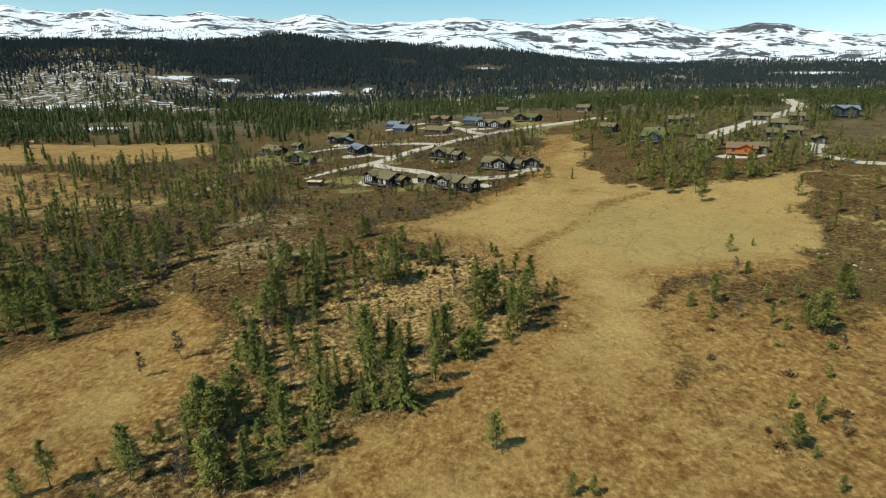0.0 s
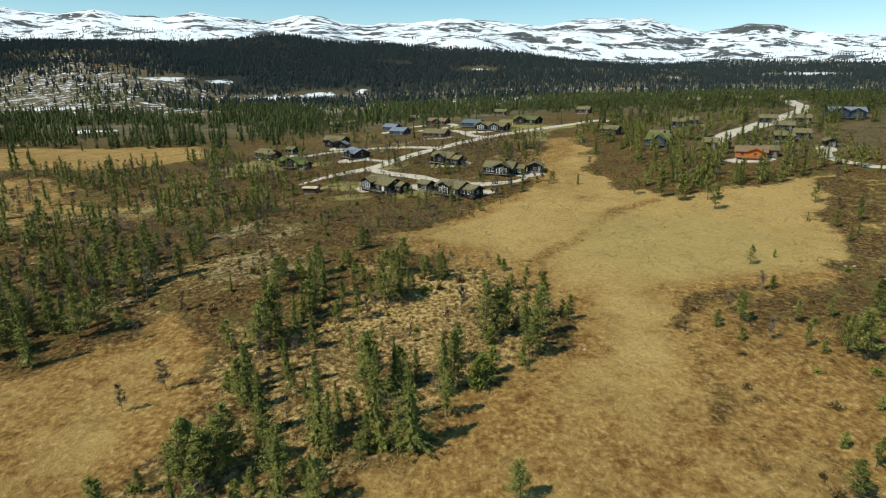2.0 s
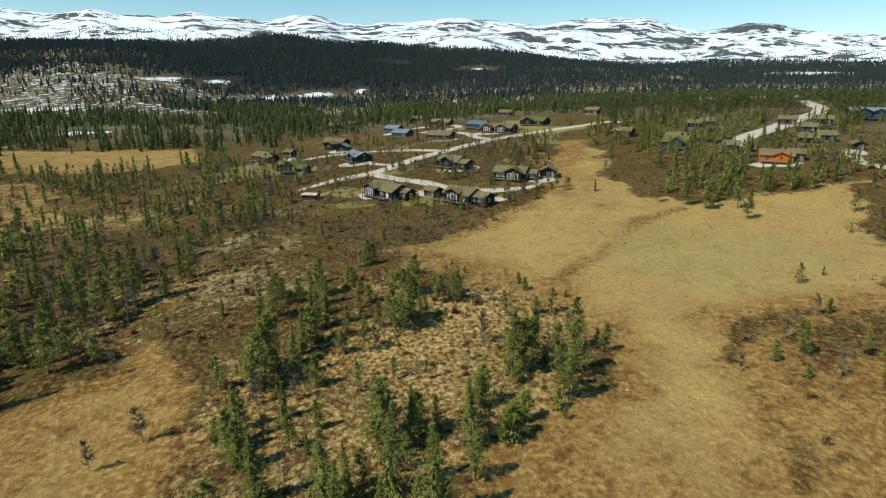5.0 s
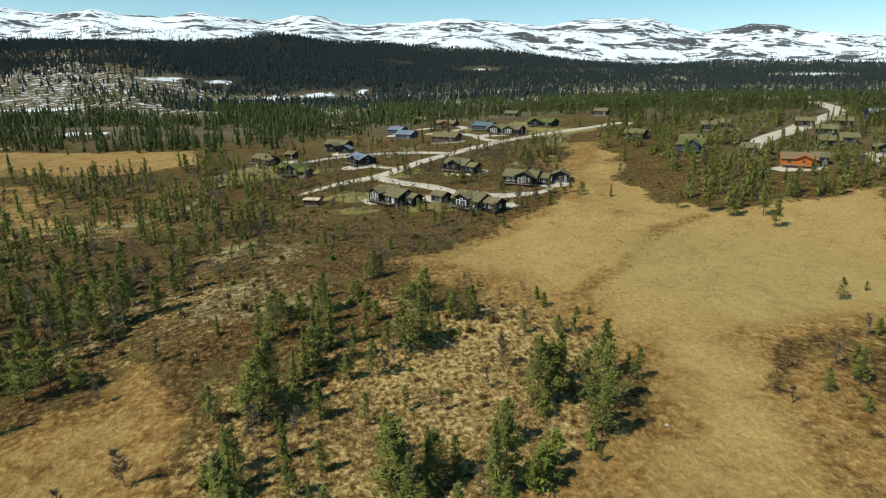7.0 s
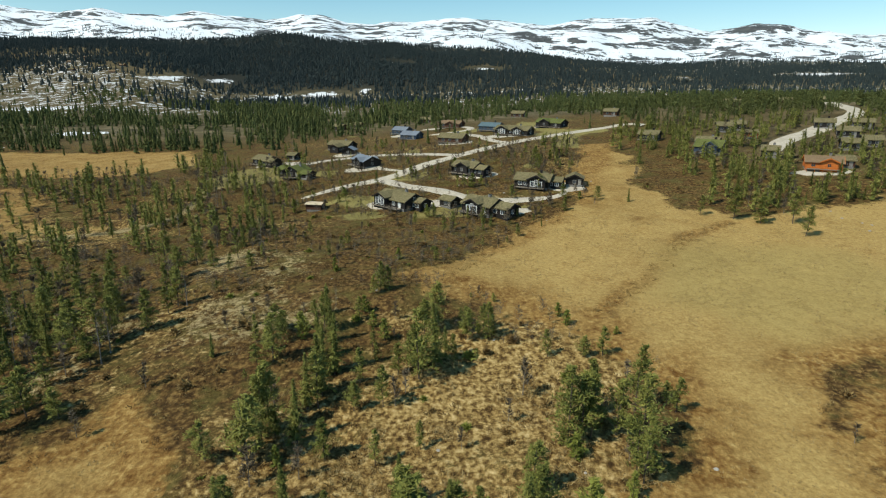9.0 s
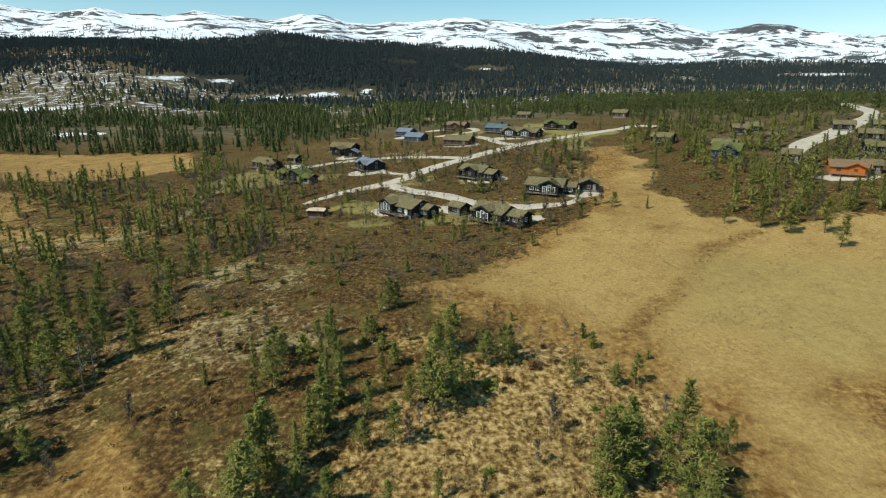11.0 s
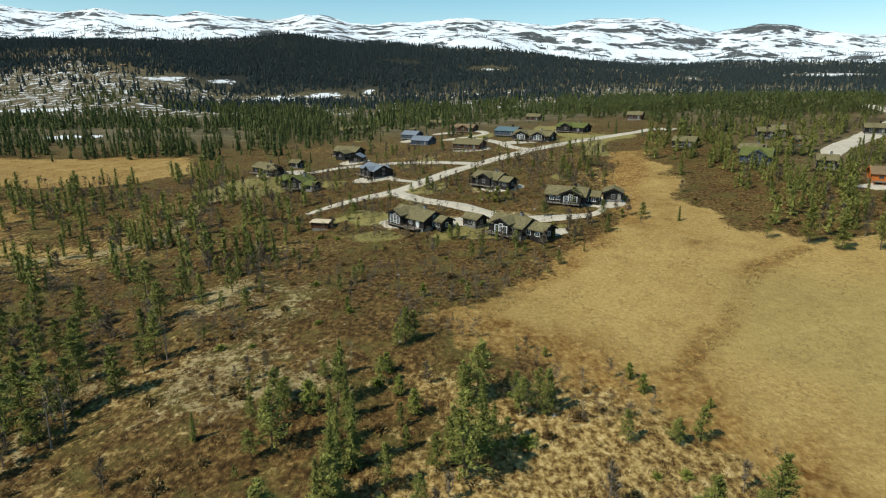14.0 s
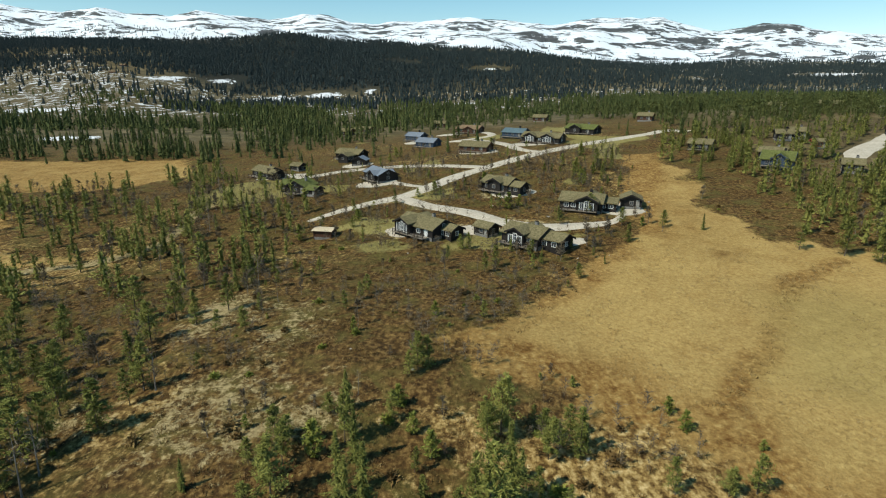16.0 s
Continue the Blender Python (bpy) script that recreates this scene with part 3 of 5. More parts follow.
def block(house, L, W, h, rise, at, turn, walls, roof, thick, seed, trim, side_windows=(3, 2), gable_windows=1, upper=True):
    """One gabled volume of a house. at: its middle in the house's own plan."""
    m = pose(at[0], at[1], 0, 0, 0, turn)
    part("wall", gable_walls(L, W, h, rise, m), walls, house)
    r = part("roof", gable_roof(L, W, h, rise, m, thick, uneven=0.07 if thick > 0.2 else 0.0, seed=seed), roof, house)
    for out in (-1, 1):
        for s in (-1, 1):
            part("bargeboard", bargeboard(out * (L / 2 + 0.66), W / 2 + 0.55, s, h, rise, rise / (W / 2), out, m), walls, r)
    for side, count in zip((0, 180), side_windows):
        for i in range(count):
            x = (i + 0.5) / count * L * 0.86 - L * 0.43
            window(house, m @ pose(0, 0, 0, 0, 0, side) @ pose(x, -W / 2, h * 0.52, 0, 0, 0), min(1.5, L / count * 0.6), 1.25, trim)
    for side in (90, -90):
        for i in range(gable_windows):
            y = (i + 0.5) / gable_windows * W * 0.8 - W * 0.4
            window(house, m @ pose(0, 0, 0, 0, 0, side) @ pose(y, -L / 2, h * 0.52, 0, 0, 0), 1.2, 1.25, trim)
        if upper and rise > 1.5:
            window(house, m @ pose(0, 0, 0, 0, 0, side) @ pose(0, -L / 2, h + rise * 0.32, 0, 0, 0), 1.0, 0.9, trim)


HOUSE_SPOTS = []


def cabin(name, p0, p1, depth, label, mode="side", walls=None, roof=None, h=2.45, pitch=25, thick=0.32, trim=None, chimney=True, wings=(), windows=(3, 2), deck=True, category="cabin", door=True, glazed=()):
    """A log cabin by the two ends of its front wall in the plan. mode: 'side' has the ridge along the front, 'gable' across it.
    wings: (length, width, wall height, x, y, turn) of further gabled volumes."""
    walls, roof, trim = walls or TIMBER, roof or TURF, trim or (TRIM if glazed else WEATHERED)
    d = Vector((p1[0] - p0[0], p1[1] - p0[1], 0))
    front, ang = d.length, math.degrees(math.atan2(d.y, d.x))
    n = Vector((-d.y, d.x, 0)).normalized()
    c = Vector((p0[0] + p1[0], p0[1] + p1[1], 0)) / 2 + n * depth / 2
    z = float(land(c.x, c.y)) + 0.35
    house = tagged(empty(name, pose(c.x, c.y, z, 0, 0, ang)), label, category)
    HOUSE_SPOTS.append((c.x, c.y, max(front, depth) * 0.62 + 1.5))
    seed = int(abs(c.x) * 13 + c.y * 7)
    tan = math.tan(radians(pitch))
    if mode == "side":
        L, W, turn = front, depth, 0
    else:
        L, W, turn = depth, front, 90
    block(house, L, W, h, W / 2 * tan, (0, 0), turn, walls, roof, thick, seed, trim, windows)
    part("foundation", boxes((-front / 2 - 0.12, front / 2 + 0.12, -depth / 2 - 0.12, depth / 2 + 0.12, -1.6, 0.12)), STONE, house, "grey stone plinth")
    for k, (l, w, wh, x, y, t) in enumerate(wings):
        block(house, l, w, wh, w / 2 * tan, (x, y), t, walls, roof, thick, seed + k + 1, trim, (2, 1), 1, wh > 2.5)
    top = h + W / 2 * tan
    if chimney:
        x, y = front * 0.18, depth * 0.08
        ch = part("chimney", boxes((x - 0.4, x + 0.4, y - 0.35, y + 0.35, h, top + 0.9), (x - 0.48, x + 0.48, y - 0.43, y + 0.43, top + 0.9, top + 1.02)), STONE if seed % 2 else TIMBER, house)
        part("chimney_cap", boxes((x - 0.3, x + 0.3, y - 0.25, y + 0.25, top + 1.02, top + 1.25)), TIMBER, ch)
    if deck:
        bm = bmesh.new()
        y = -depth / 2 - 0.12
        box(bm, -front * 0.48, front * 0.42, y - 2.4, y, 0.0, 0.14)
        dk = part("terrace", bm, DECKING, house, "weathered wooden terrace")
        for i in range(5):
            x = -front * 0.48 + i * front * 0.9 / 4
            part("post", boxes((x - 0.07, x + 0.07, y - 2.38, y - 2.24, -1.4, 0.95)), walls, dk)
        part("rail", boxes((-front * 0.48, front * 0.42, y - 2.42, y - 2.26, 0.9, 1.0), (-front * 0.48, front * 0.42, y - 2.38, y - 2.32, 0.5, 0.6)), walls, dk)
    for x, y, sill, tall in glazed:
        for k in range(3):
            window(house, pose(x - 1.35 + 1.35 * k, y, sill + tall / 2 + (0.25 if k == 1 else 0)), 1.25, tall + (0.5 if k == 1 else 0), trim)
        for k in range(4):
            part("corner_post", boxes((x - 2.1 + 1.4 * k - 0.06, x - 2.1 + 1.4 * k + 0.06, y - 0.14, y - 0.02, 0.1, sill + tall + 0.1)), trim, house, "white facade post")
    if door:
        x = front * 0.32
        dr = part("door", boxes((x - 0.5, x + 0.5, -depth / 2 - 0.07, -depth / 2 + 0.02, 0.14, 2.15)), trim, house, "painted entrance door")
        part("door_handle", boxes((x + 0.34, x + 0.4, -depth / 2 - 0.13, -depth / 2 - 0.07, 1.05, 1.2)), STONE, dr)
    return house


def ribbon(name, half, pts, material, label, lift=0.14):
    """A gravel road draped on the land, its shoulders falling to the ground."""
    p = [Vector((*a, 0)) for a in pts]
    line = []
    for i in range(len(p) - 1):
        a, b, c, d = p[max(i - 1, 0)], p[i], p[i + 1], p[min(i + 2, len(p) - 1)]
        k = max(2, int((c - b).length / 2.0))
        for j in range(k):
            t = j / k
            line.append(0.5 * ((2 * b) + (c - a) * t + (2 * a - 5 * b + 4 * c - d) * t * t + (3 * b - a - 3 * c + d) * t ** 3))
    line.append(p[-1])
    rows, prof = [], ((-1.3, -0.35), (-1.0, 0.0), (0.0, 0.03), (1.0, 0.0), (1.3, -0.35))
    for i, q in enumerate(line):
        d = (line[min(i + 1, len(line) - 1)] - line[max(i - 1, 0)]).normalized()
        n = Vector((d.y, -d.x, 0))
        wv = half * (1 + 0.22 * float(fbm(q.x, q.y, 9, 3, 61))) * min(1.0, 0.3 + 0.06 * (len(line) - 1 - i))
        rows.append([(q.x + n.x * s * wv, q.y + n.y * s * wv, z) for s, z in prof])
    R = np.array(rows)
    return tagged(grid_mesh(name, R[:, ::-1, 0], R[:, ::-1, 1], land(R[:, ::-1, 0], R[:, ::-1, 1]) + lift + R[:, ::-1, 2], material), label, "road", kind="structure")


def yard(cx, cy, rx, ry):
    a = np.linspace(0, 2 * np.pi, 41)
    s = np.array([0.05, 0.4, 0.75, 1.0, 1.12])
    A, Sx = np.meshgrid(a, s)
    k = 1 + 0.22 * fbm(np.cos(A) * 3 + cx, np.sin(A) * 3 + cy, 2.0, 3, 71)
    x, y = cx + np.cos(A) * Sx * rx * k, cy + np.sin(A) * Sx * ry * k
    z = land(x, y) + 0.11 - 0.45 * (Sx > 1.05)
    return tagged(grid_mesh("gravel_yard", x[:, ::1], y, z, GRAVEL), "pale gravel yard beside a cabin", "yard", kind="structure")


for key, (half, pts) in ROADS.items():
    ribbon("road_" + key, half, pts, GRAVEL, "pale compacted gravel road between the cabins")
for row in YARDS:
    yard(*row)

# ---------------------------------------------------------------- cabins
T = "dark tarred timber cabin with a turf roof"
cabin("cabin", (-33, 231), (-23, 221), 8.5, "dark timber cabin with a glazed gable and turf roof", wings=[(9.5, 5.5, 3.1, -3.5, -1.2, 90), (5, 4.5, 2.2, 8.2, 1.5, 0)], windows=(4, 2), glazed=[(-3.5, -5.97, 0.5, 2.4)])
cabin("cabin", (-4.5, 218), (3.5, 210.5), 8, T + " and railed terrace", wings=[(9, 5, 3.2, -0.5, -0.8, 90), (6.5, 5.5, 2.3, 7.8, 0.5, 0)], windows=(3, 2), glazed=[(-0.5, -5.32, 0.6, 1.9)])
cabin("garage", (-11.5, 225), (-8, 221.5), 4.2, "small dark timber shed with a turf roof", deck=False, chimney=False, h=2.1, windows=(1, 0), category="shed")
cabin("shed", (-57, 230), (-52, 229), 4.0, "small open wooden shed with a pale board roof", roof=PALE_ROOF, thick=0.1, pitch=8, deck=False, chimney=False, h=2.0, windows=(0, 0), category="shed", walls=TIMBER_BROWN, door=False)
cabin("cabin", (15, 241.5), (26, 236.5), 8, T + " and gabled wing", wings=[(9.5, 6, 3.0, 2.0, -0.5, 90), (5, 4.5, 2.3, 7.3, 0.8, 0)], windows=(5, 2), glazed=[(2.0, -5.27, 0.5, 1.9)])
cabin("garage", (33, 240.5), (38.5, 239), 6, "dark timber garage with a turf roof on a gravel yard", mode="gable", deck=False, chimney=False, h=2.3, windows=(1, 1), category="garage")
cabin("cabin", (-7, 267), (1, 260), 7.5, T + " and a small annex", wings=[(8.5, 5, 3.0, 0.5, -0.5, 90), (6, 5, 2.2, 7.0, -0.8, 0)], windows=(3, 2))
cabin("cabin", (-52, 300), (-45, 288.5), 8, "dark timber cabin with a blue-grey felt roof", roof=SLATE, thick=0.12, wings=[(8.5, 5.5, 2.6, 2.5, -0.8, 90)], windows=(3, 2), chimney=False)
cabin("cabin", (-80, 286), (-72, 283), 8.5, "dark timber cabin with a bright green turf roof", mode="gable", roof=TURF_GREEN, wings=[(5, 5.5, 2.4, -6, 1.5, 0)])
cabin("shed", (-71, 281), (-67.5, 279), 4.5, "small dark shed with a turf roof on a slope", roof=TURF_GREEN, deck=False, chimney=False, h=1.9, windows=(0, 0), category="shed")
cabin("cabin", (-106, 327), (-97, 319), 7.5, T + " and an annex", wings=[(7, 5.5, 2.3, 8, -1.5, 0)], windows=(3, 2))
cabin("shed", (-91, 335), (-86.5, 332.5), 4.5, "small dark timber shed with a flat turf roof", deck=False, chimney=False, h=2.0, windows=(0, 0), category="shed")
cabin("cabin", (-74, 357), (-62, 351), 8, T + " beside a carport", wings=[(6, 5, 2.2, 3, -8.5, 90)], windows=(3, 2))
cabin("carport", (-62, 332), (-56, 331), 6, "dark carport with a blue-grey felt roof", roof=SLATE, thick=0.1, deck=False, chimney=False, h=2.2, windows=(0, 0), category="carport", mode="gable", door=False)
cabin("cabin", (-43, 412), (-34.5, 407), 8, "blue-grey timber cabin with a slate-blue roof", roof=SLATE, walls=TIMBER_BLUE, thick=0.12)
cabin("cabin", (-35, 373), (-26, 368), 8, "dark blue timber cabin with a slate-blue roof", roof=SLATE, walls=TIMBER_BLUE, thick=0.12)
cabin("cabin", (-13, 428), (0, 421), 8, "brown timber cabin with a shingle roof", roof=SHINGLE, walls=TIMBER_BROWN, thick=0.12, wings=[(7, 5, 2.6, 1, -1, 90)])
cabin("cabin", (-13, 340), (-1, 334), 8, "brown log cabin with a low turf roof", walls=TIMBER_BROWN, h=2.3)
cabin("cabin", (11, 384), (21, 377), 8, "blue-grey timber cabin with a teal roof", roof=SLATE_TEAL, walls=TIMBER_BLUE, thick=0.12)
cabin("cabin", (18, 357), (34, 346), 8, "long dark cabin with white windows and a turf roof", wings=[(9, 5.5, 3.0, -5, -0.8, 90), (8.5, 5.5, 2.8, 4, -0.6, 90)], windows=(5, 3), glazed=[(-5, -5.32, 0.5, 2.1), (4, -4.87, 0.5, 2.1)])
cabin("cabin", (44, 380), (56, 369), 8, T + " and tall gable", roof=TURF_GREEN, wings=[(8.5, 5.5, 3.0, -2, -0.8, 90)])
cabin("cabin", (82, 314), (89, 309), 7, T + " among pines")
cabin("cabin", (95, 281), (103, 275), 8, "dark blue timber cabin with a steep gable", walls=TIMBER_BLUE, roof=TURF_GREEN, wings=[(9, 5, 3.0, 1, -0.6, 90)], pitch=32)
cabin("shed", (129, 306), (133.5, 304.5), 4, "small red wooden shed with a turf roof", walls=TIMBER_RED, deck=False, chimney=False, h=2.1, windows=(1, 0), category="shed")
cabin("cabin", (121, 247), (131, 242), 8, "bright orange timber cabin with a brown roof", walls=TIMBER_ORANGE, roof=SHINGLE, thick=0.14, wings=[(8.5, 5, 2.8, 1.5, -0.8, 90)], trim=TIMBER_ORANGE)
cabin("cabin", (133, 248), (138, 246), 6, "small brown timber annex with a turf roof", walls=TIMBER_BROWN, deck=False, chimney=False, h=2.2)
cabin("house", (213, 330), (229, 324), 9, "large dark house with blue-grey roofs and white windows", roof=SLATE, thick=0.12, walls=TIMBER_BLUE, h=3.4, wings=[(10, 7, 3.8, -3.5, -1, 90), (10, 6, 3.6, 4, -1, 90)], windows=(5, 3), category="house")
cabin("shed", (166, 259), (170, 258), 5, "small dark shed with a white door", mode="gable", deck=False, chimney=False, h=2.2, windows=(0, 0), category="shed")
for a, b2 in (((152, 274), (159, 271)), ((163, 278), (169, 275)), ((166, 299), (173, 295)), ((186, 318), (193, 314)), ((100, 292), (107, 287)), ((124, 324), (130, 322)), ((132, 327), (138, 325)), ((170, 322), (177, 318)), ((116, 268), (121, 265))):
    cabin("cabin", a, b2, 6.5, "dark timber cabin with a turf roof, half hidden by pines", windows=(2, 1), deck=False)
for a, b2 in (((210, 434), (220, 428)), ((255, 470), (265, 464)), ((180, 440), (189, 434)), ((-86, 494), (-75, 489)), ((-94, 481), (-87, 478)), ((92, 412), (99, 408)), ((40, 470), (48, 466)), ((-30, 500), (-20, 497)), ((270, 520), (281, 514)), ((152, 190), (159, 187))):
    cabin("cabin", a, b2, 7, "distant brown timber cabin with a dry turf roof in the forest", walls=TIMBER_BROWN, windows=(2, 1), deck=False)

# hamlet high on the open slope across the valley
for k, (x, y) in enumerate([(-1319, 1876), (-1198, 1813), (-1216, 1898), (-994, 1608), (-880, 1427), (-1078, 1820), (-855, 1507), (-764, 1390), (-958, 1413), (-813, 1525)]):
    cabin("cabin", (x - 7, y + 2 - k % 3), (x + 7, y - 2 + k % 4), 9, "distant brown hut on a snow-patched slope", walls=TIMBER_BROWN, roof=SHINGLE if k % 2 else TURF, h=3.0, windows=(2, 1), deck=False)

# ---------------------------------------------------------------- trees


def tri_mesh(name, V, material):
    """A mesh of loose triangles: V is n x 3 corners x 3."""
    n = len(V)
    me = bpy.data.meshes.new(name)
    me.vertices.add(3 * n)
    me.vertices.foreach_set("co", np.ascontiguousarray(V, np.float32).ravel())
    me.loops.add(3 * n)
    me.loops.foreach_set("vertex_index", np.arange(3 * n, dtype=np.int32))
    me.polygons.add(n)
    me.polygons.foreach_set("loop_start", np.arange(0, 3 * n, 3, dtype=np.int32))
    me.update(calc_edges=True)
    me.materials.append(material)
    return me


def sprays(c, d, length, width, rng):
    """Pointed sprays of needles at the points c along the ways d."""
    n = len(c)
    side = np.cross(d, np.array([0, 0, 1.0])) + rng.normal(0, 0.35, (n, 3))
    side /= np.linalg.norm(side, axis=1)[:, None] + 1e-9
    a, b = d * length[:, None], side * width[:, None]
    return np.stack([c - a * 0.45 + b, c - a * 0.45 - b, c + a * 0.6], 1)


def fronds(h, r, levels, arms, rng, base=0.06, lift=1.6, round_top=0.0):
    """Layered drooping fronds: ragged tiers that taper to a point."""
    out = []
    for k in range(levels):
        f = base + (1 - base) * k / levels
        g = (f - base) / (1 - base)
        R = r * ((1 - g) ** 0.85 * (1 - round_top) + round_top * math.sqrt(max(1 - (1.7 * g - 0.7) ** 2, 0.03))) + 0.008 * h
        dz = (1 - base) / levels * h * lift
        t0 = rng.uniform(0, 6.283)
        for a in range(arms):
            t = t0 + 6.283 * (a + rng.uniform(-0.25, 0.25)) / arms
            w = 6.283 / arms * rng.uniform(0.35, 0.6)
            R1, R2 = R * rng.uniform(0.6, 1.15), R * rng.uniform(0.6, 1.15)
            zb = f * h + rng.uniform(-0.3, 0.2) * dz
            tip = min(f * h + dz, h)
            out.append([[0.02 * r * math.cos(t), 0.02 * r * math.sin(t), tip], [R1 * math.cos(t - w), R1 * math.sin(t - w), zb], [R2 * math.cos(t + w), R2 * math.sin(t + w), zb + rng.uniform(-0.2, 0.2) * dz]])
    return np.array(out)


def spruce_crown(h, r, levels, arms, per, rng, base=0.08, size=1.0):
    out = []
    for k in range(levels):
        f = base + (1 - base) * (k + rng.uniform(0, 0.8)) / levels
        R = r * (1 - f) ** 0.9 * rng.uniform(0.7, 1.2) + 0.06
        for a in range(arms):
            if rng.random() < 0.1:
                continue
            t = rng.uniform(0, 6.283)
            Rb = R * rng.uniform(0.65, 1.2)
            s = rng.uniform(0.2, 1.0, per)
            way = np.array([math.cos(t), math.sin(t), -0.28 + 0.55 * f])
            c = np.array([0, 0, f * h]) + way * (s * Rb)[:, None] + rng.normal(0, 0.07 * size, (per, 3))
            d = way + rng.normal(0, 0.45, (per, 3))
            d /= np.linalg.norm(d, axis=1)[:, None]
            ln = size * rng.uniform(0.35, 0.65, per) * (0.55 + 0.6 * (1 - f))
            out.append(sprays(c, d, ln, ln * rng.uniform(0.09, 0.19, per), rng))
    return np.concatenate(out)


def pine_crown(h, r, arms, per, rng, base=0.3, size=1.0):
    """Uneven limbs that taper to a rounded top, each with brushes of needles towards its end."""
    out = []
    lean, heavy = rng.normal(0, 0.02, 2), rng.uniform(0, 6.283)
    for k in range(arms):
        f = base + (1 - base) * ((k + rng.random()) / arms) ** 0.92
        g = (f - base) / (1 - base)
        t = rng.uniform(0, 6.283)
        R = r * (1.03 - g) ** 0.72 * (0.72 + 0.55 * min(g * 3.5, 1.0)) * rng.uniform(0.45, 1.2) * (1 + 0.22 * math.cos(t - heavy)) + 0.02 * h
        way = np.array([math.cos(t), math.sin(t), rng.uniform(-0.05, 0.5)])
        s = 1 - 0.75 * rng.random(per) ** 1.4
        c = np.array([lean[0] * f * h, lean[1] * f * h, f * h * 0.97]) + way * (s * R)[:, None] + rng.normal(0, 1, (per, 3)) * np.array([0.17, 0.17, 0.12]) * (0.5 + 0.5 * R) * size
        d = way + rng.normal(0, 0.6, (per, 3)) + np.array([0, 0, 0.3])
        d /= np.linalg.norm(d, axis=1)[:, None]
        ln = size * rng.uniform(0.30, 0.66, per)
        out.append(sprays(c, d, ln, ln * rng.uniform(0.13, 0.23, per), rng))
    return np.concatenate(out)


def stem(bm, path, radii, sides=6):
    rings = []
    for p, r in zip(path, radii):
        rings.append([bm.verts.new((p[0] + r * math.cos(6.283 * k / sides), p[1] + r * math.sin(6.283 * k / sides), p[2])) for k in range(sides)])
    for a, b in zip(rings, rings[1:]):
        for k in range(sides):
            bm.faces.new((a[k], a[(k + 1) % sides], b[(k + 1) % sides], b[k]))
    bm.faces.new(rings[-1])


def trunk_mesh(h, r, rng, limbs=6, low=0.15, high=0.6, reach=0.8):
    bm = bmesh.new()
    bend = rng.normal(0, 0.012, 2)
    at = lambda f: (bend[0] * h * f * f * 2, bend[1] * h * f * f * 2, h * f)
    fs = (-0.05, 0.0, 0.05, 0.25, 0.5, 0.75, 0.97)
    stem(bm, [at(f) for f in fs], [r * k for k in (1.5, 1.35, 1.0, 0.82, 0.6, 0.35, 0.08)])
    for k in range(limbs):
        f, t = rng.uniform(low, high), rng.uniform(0, 6.283)
        p = at(f)
        q = (p[0] + math.cos(t) * reach, p[1] + math.sin(t) * reach, p[2] + rng.uniform(-0.15, 0.4))
        stem(bm, [p, q], [r * 0.22, r * 0.06], 3)
    return bm


def birch_limbs(h, rng):
    """Leafless crown: thin branches that fork into twigs."""
    out = []
    for k in range(26):
        f = rng.uniform(0.22, 0.97)
        t, L = rng.uniform(0, 6.283), h * rng.uniform(0.14, 0.30) * (1.15 - 0.7 * f)
        p = np.array([0, 0, f * h * 0.95])
        way = np.array([math.cos(t), math.sin(t), rng.uniform(0.7, 1.5)])
        way /= np.linalg.norm(way)
        side = np.cross(way, [0.3, 0.2, 1.0])
        side /= np.linalg.norm(side)
        out.append(np.array([[p - side * 0.05, p + side * 0.05, p + way * L]]))
        for j in range(20):
            s = rng.uniform(0.25, 1.0)
            d = way + rng.normal(0, 0.6, 3)
            d /= np.linalg.norm(d)
            e = np.cross(d, rng.normal(0, 1, 3))
            e /= np.linalg.norm(e) + 1e-9
            c = p + way * L * s
            out.append(np.array([[c - e * 0.05, c + e * 0.05, c + d * rng.uniform(0.35, 0.9) * h / 6]]))
    return np.concatenate(out)


def bush_crown(rng):
    n = 240
    d = rng.normal(0, 1, (n, 3))
    d[:, 2] = np.abs(d[:, 2])
    d /= np.linalg.norm(d, axis=1)[:, None]
    rad = rng.uniform(0.3, 1.0, n) * (1 + 0.25 * np.sin(4 * np.arctan2(d[:, 1], d[:, 0])))
    c = d * rad[:, None] * np.array([0.75, 0.75, 0.8])
    ln = rng.uniform(0.2, 0.4, n)
    return sprays(c, d + rng.normal(0, 0.3, (n, 3)), ln, ln * 0.35, rng)


def link_part(name, me, parent, label=""):
    ob = new(name, me)
    ob.parent = parent
    return tagged(ob, label)


def mesh_of(name, bm, material):
    me = bpy.data.meshes.new(name)
    bm.normal_update()
    bm.to_mesh(me)
    bm.free()
    me.materials.append(material)
    return me


KINDS = {}


